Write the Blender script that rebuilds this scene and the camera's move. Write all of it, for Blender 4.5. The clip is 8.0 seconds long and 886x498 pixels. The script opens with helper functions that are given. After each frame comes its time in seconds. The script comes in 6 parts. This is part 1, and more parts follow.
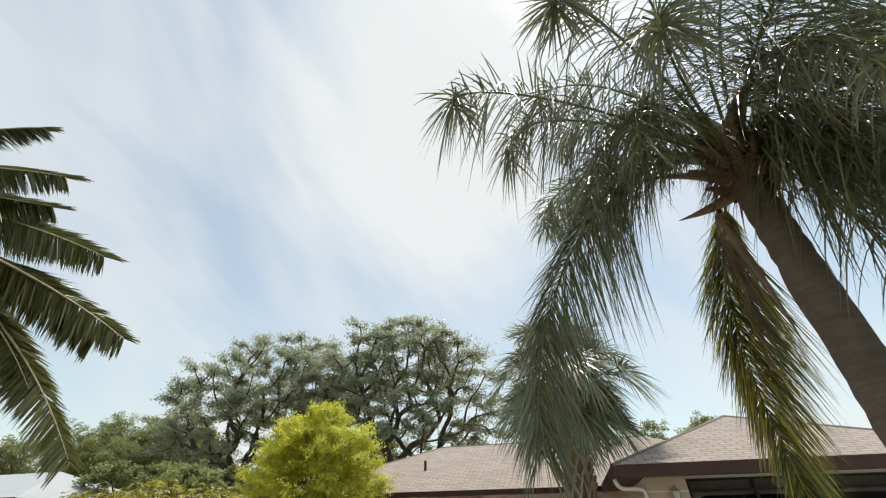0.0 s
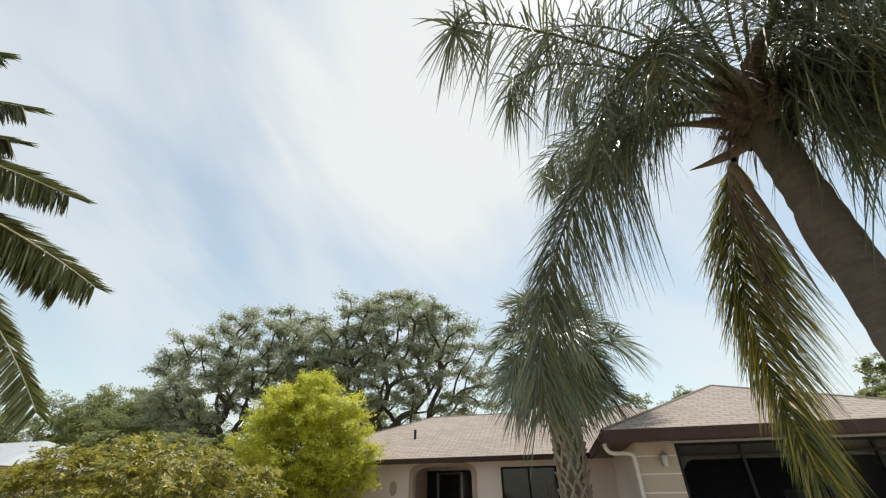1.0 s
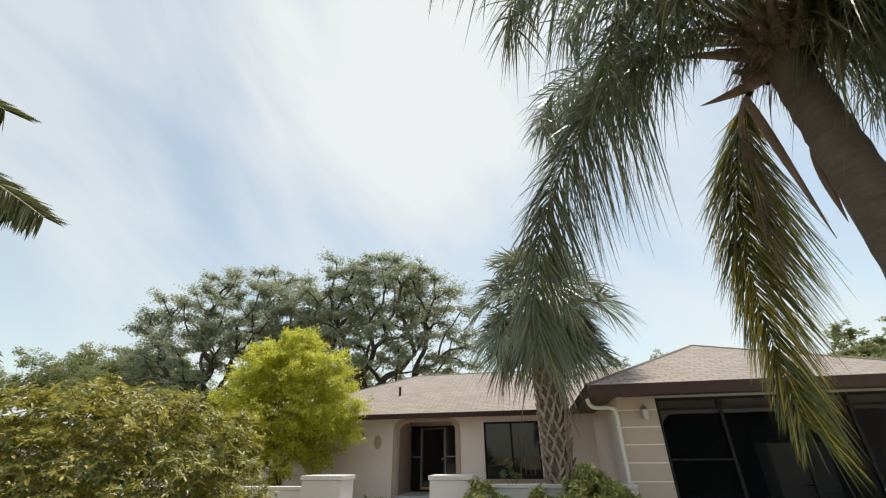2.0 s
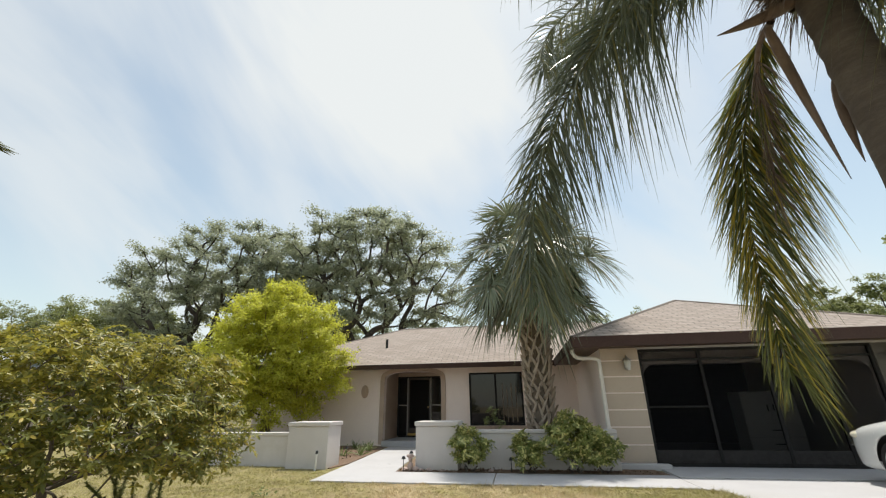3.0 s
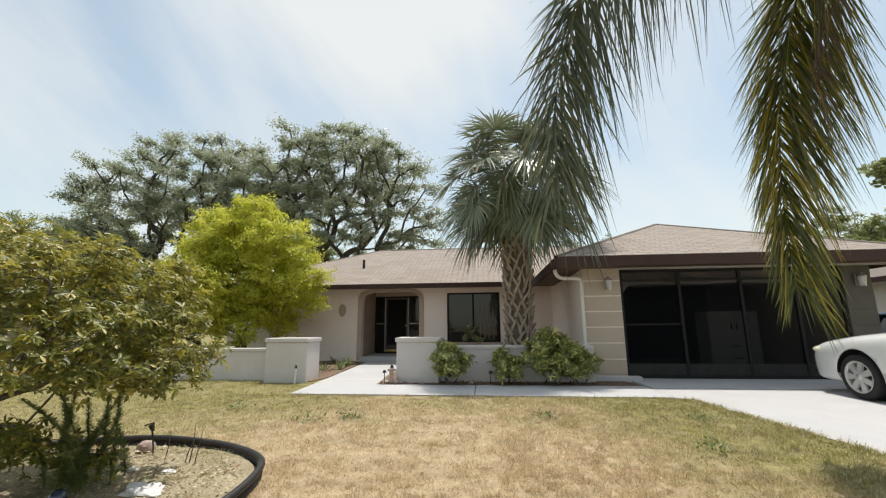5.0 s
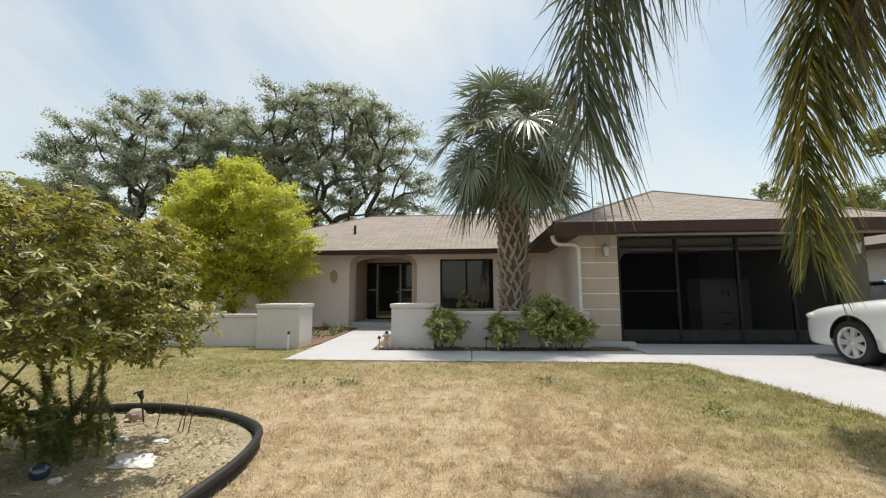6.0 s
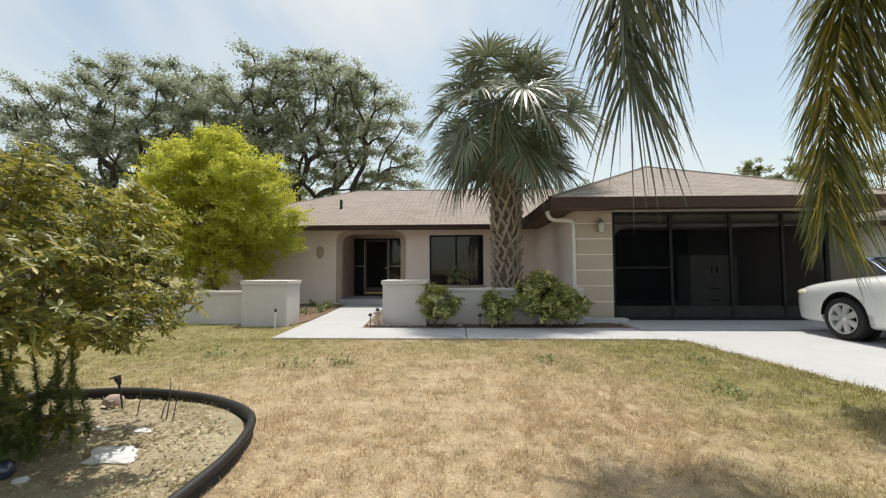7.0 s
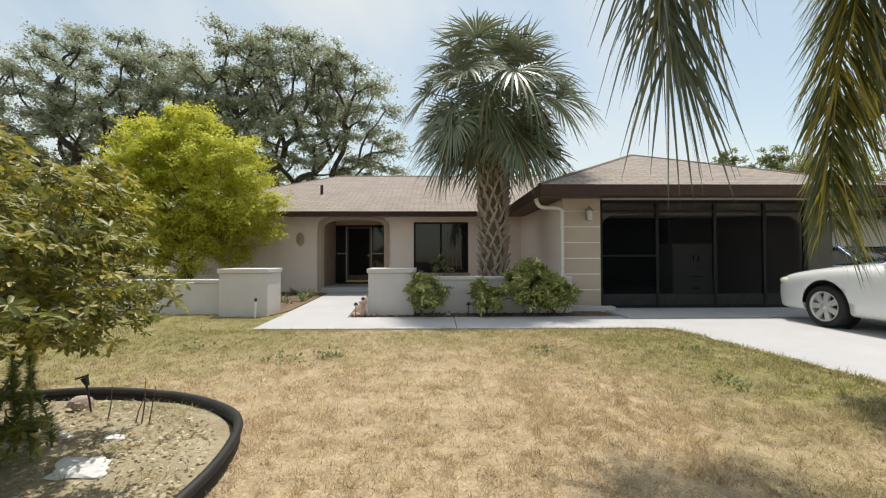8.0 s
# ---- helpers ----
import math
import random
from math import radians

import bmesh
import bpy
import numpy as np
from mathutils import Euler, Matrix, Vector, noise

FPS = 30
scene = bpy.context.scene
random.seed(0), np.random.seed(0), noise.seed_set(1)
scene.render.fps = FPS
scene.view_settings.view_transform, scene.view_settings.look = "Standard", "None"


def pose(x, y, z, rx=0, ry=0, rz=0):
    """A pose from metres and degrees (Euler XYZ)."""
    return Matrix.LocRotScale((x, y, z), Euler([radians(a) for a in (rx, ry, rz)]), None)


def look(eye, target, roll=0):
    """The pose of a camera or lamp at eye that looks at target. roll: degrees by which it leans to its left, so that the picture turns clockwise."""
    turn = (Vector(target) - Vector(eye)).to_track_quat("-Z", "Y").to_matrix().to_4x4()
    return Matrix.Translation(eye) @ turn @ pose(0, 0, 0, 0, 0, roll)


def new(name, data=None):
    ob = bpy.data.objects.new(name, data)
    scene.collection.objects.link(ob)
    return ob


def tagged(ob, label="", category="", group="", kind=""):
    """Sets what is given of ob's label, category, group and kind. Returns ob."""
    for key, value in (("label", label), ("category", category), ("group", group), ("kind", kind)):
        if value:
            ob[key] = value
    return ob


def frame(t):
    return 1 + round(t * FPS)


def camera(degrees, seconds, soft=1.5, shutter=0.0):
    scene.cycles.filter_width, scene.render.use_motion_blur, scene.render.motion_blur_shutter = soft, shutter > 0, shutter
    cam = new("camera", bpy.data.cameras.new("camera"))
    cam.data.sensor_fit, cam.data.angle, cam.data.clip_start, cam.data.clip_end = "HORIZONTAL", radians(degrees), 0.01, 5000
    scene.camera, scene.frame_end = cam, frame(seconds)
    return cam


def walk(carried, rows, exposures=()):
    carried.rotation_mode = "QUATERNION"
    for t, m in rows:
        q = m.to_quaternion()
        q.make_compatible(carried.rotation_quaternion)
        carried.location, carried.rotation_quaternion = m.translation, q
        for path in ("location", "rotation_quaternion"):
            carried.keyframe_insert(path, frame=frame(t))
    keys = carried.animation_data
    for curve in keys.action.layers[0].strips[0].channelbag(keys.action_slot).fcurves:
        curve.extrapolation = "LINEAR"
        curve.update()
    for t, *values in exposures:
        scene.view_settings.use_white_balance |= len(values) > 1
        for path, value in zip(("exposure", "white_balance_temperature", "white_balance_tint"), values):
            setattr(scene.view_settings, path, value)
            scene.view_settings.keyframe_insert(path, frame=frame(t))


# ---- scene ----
cam = camera(95.5, 8.0, soft=1.2)
PATH = [
    (0, (0.829, -0.879, 1.415), (0.402, 0.701, 2.565), -0.6),
    (0.5, (0.719, -0.674, 1.363), (0.304, 0.937, 2.473), -0.7),
    (1, (0.665, -0.521, 1.305), (0.268, 1.127, 2.366), -0.7),
    (1.5, (0.602, -0.324, 1.256), (0.227, 1.367, 2.254), -0.6),
    (3, (0.471, 0.11, 1.168), (0.162, 1.947, 1.897), -0.6),
    (3.5, (0.398, 0.226, 1.186), (0.116, 2.101, 1.825), -0.4),
    (4, (0.32, 0.369, 1.161), (0.068, 2.274, 1.714), -0.4),
    (4.5, (0.268, 0.497, 1.142), (0.042, 2.429, 1.607), -0.4),
    (5, (0.205, 0.611, 1.105), (0.005, 2.565, 1.483), -0.4),
    (6.5, (-0.047, 0.944, 1.087), (-0.162, 2.934, 1.241), -0.2),
    (7, (-0.139, 1.067, 1.09), (-0.211, 3.063, 1.192), -0.2),
    (7.5, (-0.21, 1.153, 1.096), (-0.236, 3.152, 1.158), -0.2),
    (8, (-0.303, 1.261, 1.106), (-0.273, 3.261, 1.144), -0.1),
]
walk(cam, [(t, look(eye, target, roll)) for t, eye, target, roll in PATH], exposures=[(0, 0.16), (4, 0.16), (6.5, 0.12), (8, 0.10)])

# ---- light: hazy summer sky, high sun behind the house ----
SUN_EL, SUN_AZ = 73.0, 20.0          # degrees above the horizon; east of the +y heading
sun_dir = Vector((math.sin(radians(SUN_AZ)) * math.cos(radians(SUN_EL)),
                  math.cos(radians(SUN_AZ)) * math.cos(radians(SUN_EL)), math.sin(radians(SUN_EL))))
sun_data = bpy.data.lights.new("sun", "SUN")
sun_data.energy, sun_data.angle, sun_data.color = 3.9, radians(0.6), (1.0, 0.95, 0.86)
sun = new("sun", sun_data)
sun.matrix_world = look(sun_dir * 60, (0, 0, 0))

world = bpy.data.worlds.new("sky")
scene.world = world
world.use_nodes = True
wt = world.node_tree
wt.nodes.clear()


def wn(kind, **inputs):
    n = wt.nodes.new(kind)
    for k, v in inputs.items():
        n.inputs[k.replace("_", " ")].default_value = v
    return n


w_out = wn("ShaderNodeOutputWorld")
w_sky = wn("ShaderNodeTexSky")
w_sky.sky_type, w_sky.sun_disc = "NISHITA", False
w_sky.sun_elevation, w_sky.sun_rotation = radians(SUN_EL), radians(SUN_AZ)
w_sky.air_density, w_sky.dust_density, w_sky.ozone_density = 1.2, 1.0, 0.3
w_bg = wn("ShaderNodeBackground", Strength=0.15)
w_tint = wn("ShaderNodeMix")
w_tint.data_type, w_tint.blend_type = "RGBA", "MULTIPLY"
w_tint.inputs[0].default_value = 1.0
w_tint.inputs[7].default_value = (1.0, 1.02, 0.90, 1)
wt.links.new(w_sky.outputs[0], w_tint.inputs[6])
wt.links.new(w_tint.outputs[2], w_bg.inputs[0])
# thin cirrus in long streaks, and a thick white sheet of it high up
w_co = wn("ShaderNodeTexCoord")


def w_dot(v):
    n = wt.nodes.new("ShaderNodeVectorMath")
    n.operation = "DOT_PRODUCT"
    n.inputs[1].default_value = v
    wt.links.new(w_co.outputs["Generated"], n.inputs[0])
    return n.outputs["Value"]


def w_math(op, a, b):
    n = wt.nodes.new("ShaderNodeMath")
    n.operation = op
    for k, v in enumerate((a, b)):
        if isinstance(v, bpy.types.NodeSocket):
            wt.links.new(v, n.inputs[k])
        else:
            n.inputs[k].default_value = v
    return n.outputs[0]


def w_span(v, a, b, lo, hi):
    n = wt.nodes.new("ShaderNodeMapRange")
    n.interpolation_type = "SMOOTHSTEP"
    wt.links.new(v, n.inputs[0])
    for k, x in enumerate((a, b, lo, hi)):
        n.inputs[k + 1].default_value = x
    return n.outputs[0]


w_xyz = wn("ShaderNodeCombineXYZ")
wt.links.new(w_math("MULTIPLY", w_dot((0.283, 0.817, -0.501)), 0.8), w_xyz.inputs[0])
wt.links.new(w_math("MULTIPLY", w_dot((-0.666, -0.208, -0.716)), 2.6), w_xyz.inputs[1])
wt.links.new(w_math("MULTIPLY", w_dot((0.69, -0.537, -0.485)), 1.1), w_xyz.inputs[2])
w_no = wn("ShaderNodeTexNoise", Scale=1.5, Detail=5.0, Roughness=0.5, Distortion=0.35)
wt.links.new(w_xyz.outputs[0], w_no.inputs[0])
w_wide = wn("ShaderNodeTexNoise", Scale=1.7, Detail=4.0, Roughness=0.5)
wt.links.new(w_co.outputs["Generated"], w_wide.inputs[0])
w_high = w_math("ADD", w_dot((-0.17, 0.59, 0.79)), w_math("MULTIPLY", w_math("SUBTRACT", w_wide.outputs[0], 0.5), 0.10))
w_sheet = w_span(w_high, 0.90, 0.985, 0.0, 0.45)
w_haze = w_span(w_dot((0.0, 0.0, 1.0)), 0.0, 0.45, 0.16, 0.0)
w_streak = w_span(w_no.outputs[0], 0.38, 0.68, 0.29, 0.72)
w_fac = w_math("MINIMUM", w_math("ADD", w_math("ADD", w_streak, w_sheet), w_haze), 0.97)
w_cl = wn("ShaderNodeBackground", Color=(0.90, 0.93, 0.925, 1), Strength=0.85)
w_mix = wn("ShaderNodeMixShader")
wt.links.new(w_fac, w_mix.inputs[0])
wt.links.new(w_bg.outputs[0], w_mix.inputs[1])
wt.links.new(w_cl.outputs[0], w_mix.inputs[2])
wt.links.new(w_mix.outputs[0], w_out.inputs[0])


# ---- materials ----
class Nodes:
    """A material's nodes, with short calls to add and join them."""

    def __init__(self, name):
        self.mat = bpy.data.materials.new(name)
        self.mat.use_nodes = True
        self.t = self.mat.node_tree
        self.t.nodes.clear()
        self.out = self.t.nodes.new("ShaderNodeOutputMaterial")
        self.co = self.t.nodes.new("ShaderNodeTexCoord").outputs["Object"]

    def add(self, kind, **inputs):
        n = self.t.nodes.new(kind)
        for k, v in inputs.items():
            self.put(n, k.replace("_", " "), v)
        return n

    def put(self, n, key, v):
        sock = n.inputs[key]
        if isinstance(v, bpy.types.NodeSocket):
            self.t.links.new(v, sock)
        else:
            sock.default_value = v

    def noise(self, scale, detail=4.0, rough=0.55, stretch=None):
        vec = self.co
        if stretch:
            m = self.add("ShaderNodeMapping", Vector=vec, Scale=stretch)
            vec = m.outputs[0]
        return self.add("ShaderNodeTexNoise", Vector=vec, Scale=scale, Detail=detail, Roughness=rough).outputs[0]

    def span(self, v, a, b, lo=0.0, hi=1.0):
        n = self.add("ShaderNodeMapRange")
        for i, x in enumerate((v, a, b, lo, hi)):
            self.put(n, i, x)
        return n.outputs[0]

    def mix(self, f, a, b, blend="MIX"):
        n = self.add("ShaderNodeMix")
        n.data_type, n.blend_type = "RGBA", blend
        self.put(n, 0, f)
        self.put(n, 6, a if isinstance(a, bpy.types.NodeSocket) else (*a, 1))
        self.put(n, 7, b if isinstance(b, bpy.types.NodeSocket) else (*b, 1))
        return n.outputs[2]

    def bump(self, h, strength, dist):
        return self.add("ShaderNodeBump", Height=h, Strength=strength, Distance=dist).outputs[0]

    def principled(self, **inputs):
        return self.add("ShaderNodeBsdfPrincipled", **inputs)

    def done(self, shader):
        self.t.links.new(shader.outputs[0], self.out.inputs[0])
        return self.mat


def surface(name, a, b, scale=6.0, fine=60.0, rough=0.8, bump=0.3, dist=0.004, metal=0.0, stain=None, stretch=None):
    """A matt surface between two colours, with large and fine variation and relief."""
    n = Nodes(name)
    big, small = n.noise(scale, 5, 0.6, stretch), n.noise(fine, 3, 0.6, stretch)
    col = n.mix(n.span(big, 0.3, 0.7), a, b)
    col = n.mix(n.span(small, 0.3, 0.7, 0.0, 0.35), col, tuple(0.6 * x for x in a))
    if stain:
        col = n.mix(n.span(n.noise(scale * 0.37, 6, 0.7), 0.52, 0.7, 0, 0.7), col, stain)
    p = n.principled(Base_Color=col, Roughness=n.span(small, 0.3, 0.7, rough - 0.08, min(1, rough + 0.08)), Metallic=metal,
                     Normal=n.bump(small, bump, dist))
    return n.done(p)


def plain(name, col, rough=0.5, metal=0.0, coat=0.0, wear=0.12):
    n = Nodes(name)
    v = n.noise(14, 5, 0.6)
    c = n.mix(n.span(v, 0.35, 0.75, 0, 1), col, tuple(x * (1 - wear) for x in col))
    return n.done(n.principled(Base_Color=c, Roughness=n.span(v, 0.3, 0.7, rough * 0.85, min(1, rough * 1.15)), Metallic=metal, Coat_Weight=coat))


def leafy(name, dark, light, rough=0.4, trans=0.35, tip=None, drift=0.6, tip_from=0.86, spec=0.45):
    """Foliage: each leaf its own tint, light shining through."""
    n = Nodes(name)
    r = n.add("ShaderNodeNewGeometry").outputs["Random Per Island"]
    patch = n.span(n.noise(drift, 3, 0.6), 0.35, 0.65)
    col = n.mix(n.span(r, 0.0, 1.0), dark, light)
    col = n.mix(n.span(patch, 0, 1, 0, 0.5), col, light)
    if tip:
        col = n.mix(n.span(r, tip_from, tip_from + 0.04), col, tip)
    p = n.principled(Base_Color=col, Roughness=rough, Specular_IOR_Level=spec)
    tr = n.add("ShaderNodeBsdfTranslucent", Color=n.mix(0.5, col, tuple(min(1, x * 1.6) for x in light)))
    m = n.add("ShaderNodeMixShader", Fac=trans)
    n.t.links.new(p.outputs[0], m.inputs[1])
    n.t.links.new(tr.outputs[0], m.inputs[2])
    return n.done(m)


def lawn_colour(n):
    """Dry straw in the middle of the yard, greener towards its edges."""
    sep = n.add("ShaderNodeSeparateXYZ", Vector=n.co)
    patch = n.noise(1.0, 7, 0.74)
    fine = n.noise(5.0, 4, 0.65)
    edge = n.span(sep.outputs[0], 1.0, 3.2, 0.0, 0.48)
    back = n.span(sep.outputs[1], 4.0, 7.2, 0.0, 0.26)
    left = n.span(sep.outputs[0], -1.5, -4.0, 0.0, 0.25)
    s = patch
    for x in (edge, back, left):
        s = _plus(n, s, x)
    g = n.span(s, 0.58, 0.90)
    straw = n.mix(n.span(fine, 0.3, 0.7), STRAW_A, STRAW_B)
    green = n.mix(n.span(fine, 0.3, 0.7), (0.175, 0.175, 0.035), (0.38, 0.355, 0.085))
    c = n.mix(g, straw, green)
    c = n.mix(n.span(n.noise(2.4, 6, 0.72), 0.50, 0.68, 0, 0.45), c, (0.27, 0.20, 0.10))
    c = n.mix(n.span(n.noise(1.3, 5, 0.7), 0.52, 0.70, 0, 0.40), c, (0.74, 0.60, 0.41))
    return c, fine


def _plus(n, a, b):
    m = n.add("ShaderNodeMath")
    n.put(m, 0, a)
    n.put(m, 1, b)
    return m.outputs[0]


STRAW_A, STRAW_B = (0.52, 0.385, 0.225), (0.70, 0.545, 0.35)
n = Nodes("lawn_soil")
c, f = lawn_colour(n)
c = n.mix(n.span(n.noise(9, 5, 0.75), 0.44, 0.66, 0, 0.55), c, (0.20, 0.15, 0.085))
c = n.mix(n.span(n.noise(48, 5, 0.8), 0.42, 0.64, 0, 0.75), c, (0.14, 0.105, 0.06))
c = n.mix(0.25, c, (0.20, 0.15, 0.09))
M_GROUND = n.done(n.principled(Base_Color=c, Roughness=0.95, Normal=n.bump(n.noise(70, 4, 0.7), 0.5, 0.012)))
n = Nodes("grass_blade")
c, f = lawn_colour(n)
r = n.add("ShaderNodeNewGeometry").outputs["Random Per Island"]
c = n.mix(n.span(n.noise(7.0, 4, 0.7), 0.52, 0.72, 0, 0.35), c, (0.20, 0.15, 0.075))
c = n.mix(n.span(r, 0.40, 1, 0, 0.72), c, (0.84, 0.72, 0.48))
c = n.mix(n.span(r, 0.0, 0.25, 0.55, 0), c, (0.16, 0.115, 0.055))
p = n.principled(Base_Color=c, Roughness=0.6)
tr = n.add("ShaderNodeBsdfTranslucent", Color=c)
m = n.add("ShaderNodeMixShader", Fac=0.42)
n.t.links.new(p.outputs[0], m.inputs[1])
n.t.links.new(tr.outputs[0], m.inputs[2])
M_GRASS = n.done(m)

M_STUCCO = surface("cream_stucco", (0.87, 0.755, 0.69), (0.91, 0.80, 0.735), 2.0, 90, 0.9, 0.5, 0.004)
M_STUCCO_TAN = surface("tan_stucco_panel", (0.50, 0.41, 0.32), (0.56, 0.47, 0.37), 2.0, 90, 0.9, 0.5, 0.004)
M_PIER = surface("dark_taupe_stucco", (0.10, 0.09, 0.075), (0.13, 0.118, 0.10), 2.0, 90, 0.9, 0.5, 0.004)
M_TRIM_TAN = surface("tan_arch_trim", (0.46, 0.35, 0.275), (0.52, 0.41, 0.325), 3.0, 90, 0.9, 0.4, 0.004)
M_YARDWALL = surface("white_yard_wall", (0.62, 0.58, 0.555), (0.70, 0.66, 0.635), 1.6, 80, 0.9, 0.5, 0.004, stain=(0.50, 0.47, 0.42))
M_CONCRETE = surface("pale_concrete", (0.47, 0.46, 0.465), (0.55, 0.54, 0.545), 1.2, 120, 0.9, 0.35, 0.003, stain=(0.46, 0.44, 0.42))
M_FASCIA = surface("dark_brown_fascia", (0.052, 0.027, 0.021), (0.070, 0.038, 0.029), 3, 40, 0.9, 0.2, 0.002)
M_SOFFIT = surface("brown_soffit", (0.12, 0.08, 0.06), (0.15, 0.10, 0.08), 3, 40, 0.7, 0.2, 0.002)
# near-black colour puts the unlit interior's shade into back wall and ceilings
M_INSIDE_SHADE = plain("shade_black_interior", (0.014, 0.013, 0.013), 0.9)
M_FRAME = plain("bronze_aluminium", (0.010, 0.009, 0.008), 0.9, 0.0)
M_KICK = plain("dull_bronze_panel", (0.022, 0.019, 0.018), 0.8)
M_DOOR = plain("dark_brown_door", (0.06, 0.045, 0.038), 0.4)
M_FRAME_PALE = plain("pale_aluminium", (0.34, 0.31, 0.28), 0.5, 0.3)
M_BRASS = plain("brass_kickplate", (0.55, 0.38, 0.14), 0.35, 0.9)
M_CABINET = plain("dusty_grey_paint", (0.62, 0.60, 0.56), 0.6)
M_WHITE = plain("white_paint", (0.78, 0.76, 0.72), 0.5)
M_SPOUT = plain("cream_metal_spout", (0.70, 0.66, 0.60), 0.45)
M_BLACK = plain("black_plastic", (0.018, 0.017, 0.017), 0.45)
M_EDGING = surface("black_lawn_edging", (0.016, 0.014, 0.014), (0.03, 0.026, 0.025), 8, 70, 0.55, 0.3, 0.002, stain=(0.07, 0.055, 0.045))
M_MULCH = surface("brown_mulch", (0.16, 0.10, 0.065), (0.26, 0.18, 0.12), 9, 45, 0.95, 0.9, 0.02)
M_BED = surface("sandy_bed_soil", (0.30, 0.25, 0.16), (0.44, 0.375, 0.25), 4, 30, 0.95, 1.0, 0.02, stain=(0.22, 0.21, 0.09))
M_ROCK = surface("white_rock", (0.72, 0.70, 0.68), (0.80, 0.79, 0.77), 9, 60, 0.8, 0.6, 0.006)
M_PINK = surface("pinkish_stone", (0.42, 0.31, 0.27), (0.52, 0.41, 0.36), 14, 70, 0.8, 0.5, 0.004)
M_BARK = surface("grey_bark", (0.11, 0.09, 0.075), (0.20, 0.17, 0.14), 5, 30, 0.95, 0.9, 0.02, stretch=(1, 1, 0.3))
M_BARK_FAR = surface("dark_oak_bark", (0.055, 0.047, 0.04), (0.10, 0.085, 0.07), 2, 10, 0.95, 0.9, 0.04)
M_TRUNK_Q = surface("ringed_palm_trunk", (0.12, 0.10, 0.085), (0.20, 0.17, 0.145), 4, 40, 0.9, 0.9, 0.014, stain=(0.08, 0.07, 0.06), stretch=(1, 1, 5))
M_BOOT = surface("dry_palm_boot", (0.36, 0.29, 0.22), (0.52, 0.44, 0.36), 6, 40, 0.9, 0.6, 0.006, stretch=(3, 3, 1))
M_BOOT_DARK = surface("palm_fibre", (0.15, 0.12, 0.092), (0.22, 0.175, 0.135), 8, 60, 0.95, 0.9, 0.01)
M_HUSK = surface("dry_palm_husk", (0.14, 0.10, 0.08), (0.25, 0.19, 0.15), 5, 40, 0.75, 0.8, 0.006, stretch=(3, 3, 0.6))
M_RACHIS = plain("green_palm_stalk", (0.16, 0.17, 0.07), 0.45)
M_RACHIS_DATE = plain("pale_palm_stalk", (0.42, 0.40, 0.25), 0.4)
M_RACHIS_SABAL = plain("sabal_stalk", (0.20, 0.22, 0.10), 0.45)
M_QUEEN = leafy("queen_palm_leaflet", (0.06, 0.08, 0.048), (0.14, 0.16, 0.09), 0.36, 0.27, tip=(0.22, 0.20, 0.06), spec=0.9)
M_QUEEN_YEL = leafy("yellowing_palm_leaflet", (0.045, 0.07, 0.022), (0.13, 0.14, 0.036), 0.30, 0.38, tip=(0.46, 0.36, 0.05), tip_from=0.70, spec=0.7)
M_DATE = leafy("date_palm_leaflet", (0.07, 0.085, 0.03), (0.15, 0.16, 0.06), 0.33, 0.3)
M_SABAL = leafy("sabal_fan", (0.10, 0.13, 0.07), (0.21, 0.245, 0.15), 0.33, 0.2, tip=(0.30, 0.25, 0.14))
M_SABAL_DRY = leafy("dry_sabal_fan", (0.13, 0.11, 0.065), (0.22, 0.19, 0.11), 0.6, 0.2)
M_OAK = leafy("oak_leaf", (0.14, 0.165, 0.11), (0.36, 0.385, 0.26), 0.36, 0.43, drift=0.25)
M_LIME = leafy("lime_green_leaf", (0.22, 0.26, 0.035), (0.63, 0.62, 0.09), 0.5, 0.44, drift=0.8)
M_SHRUB = leafy("waxy_shrub_leaf", (0.06, 0.08, 0.02), (0.24, 0.24, 0.045), 0.42, 0.32, tip=(0.46, 0.36, 0.08), drift=2.2)
M_SHRUB_YOUNG = leafy("golden_young_leaf", (0.16, 0.17, 0.032), (0.40, 0.35, 0.055), 0.42, 0.38, drift=2.2)
M_SCHEFF = leafy("variegated_leaf", (0.10, 0.15, 0.04), (0.36, 0.38, 0.12), 0.35, 0.3, tip=(0.74, 0.68, 0.28), drift=3.0, tip_from=0.72)
M_FERN = leafy("dark_fern", (0.085, 0.115, 0.03), (0.21, 0.25, 0.075), 0.45, 0.25)
M_FARLEAF = leafy("far_tree_leaf", (0.13, 0.16, 0.055), (0.27, 0.29, 0.115), 0.45, 0.4, drift=0.2)
M_WEED = leafy("weed_leaf", (0.09, 0.13, 0.04), (0.18, 0.22, 0.08), 0.5, 0.3)
M_DEADLEAF = plain("dead_leaf", (0.22, 0.11, 0.05), 0.7)
M_RUBBER = plain("tyre_rubber", (0.018, 0.018, 0.018), 0.75)
M_ALLOY = plain("silver_alloy", (0.60, 0.595, 0.57), 0.35, 0.35)
M_CARWHITE = plain("white_car_paint", (0.80, 0.80, 0.78), 0.25, 0.0, 1.0, 0.03)
M_CARBLUE = plain("blue_car_paint", (0.02, 0.07, 0.17), 0.25, 0.2, 1.0, 0.05)
M_LAMP = plain("amber_white_lens", (0.75, 0.70, 0.55), 0.12, 0.0, 1.0)
M_BLUEBALL = plain("blue_glazed_ball", (0.03, 0.045, 0.08), 0.1, 0.0, 1.0)

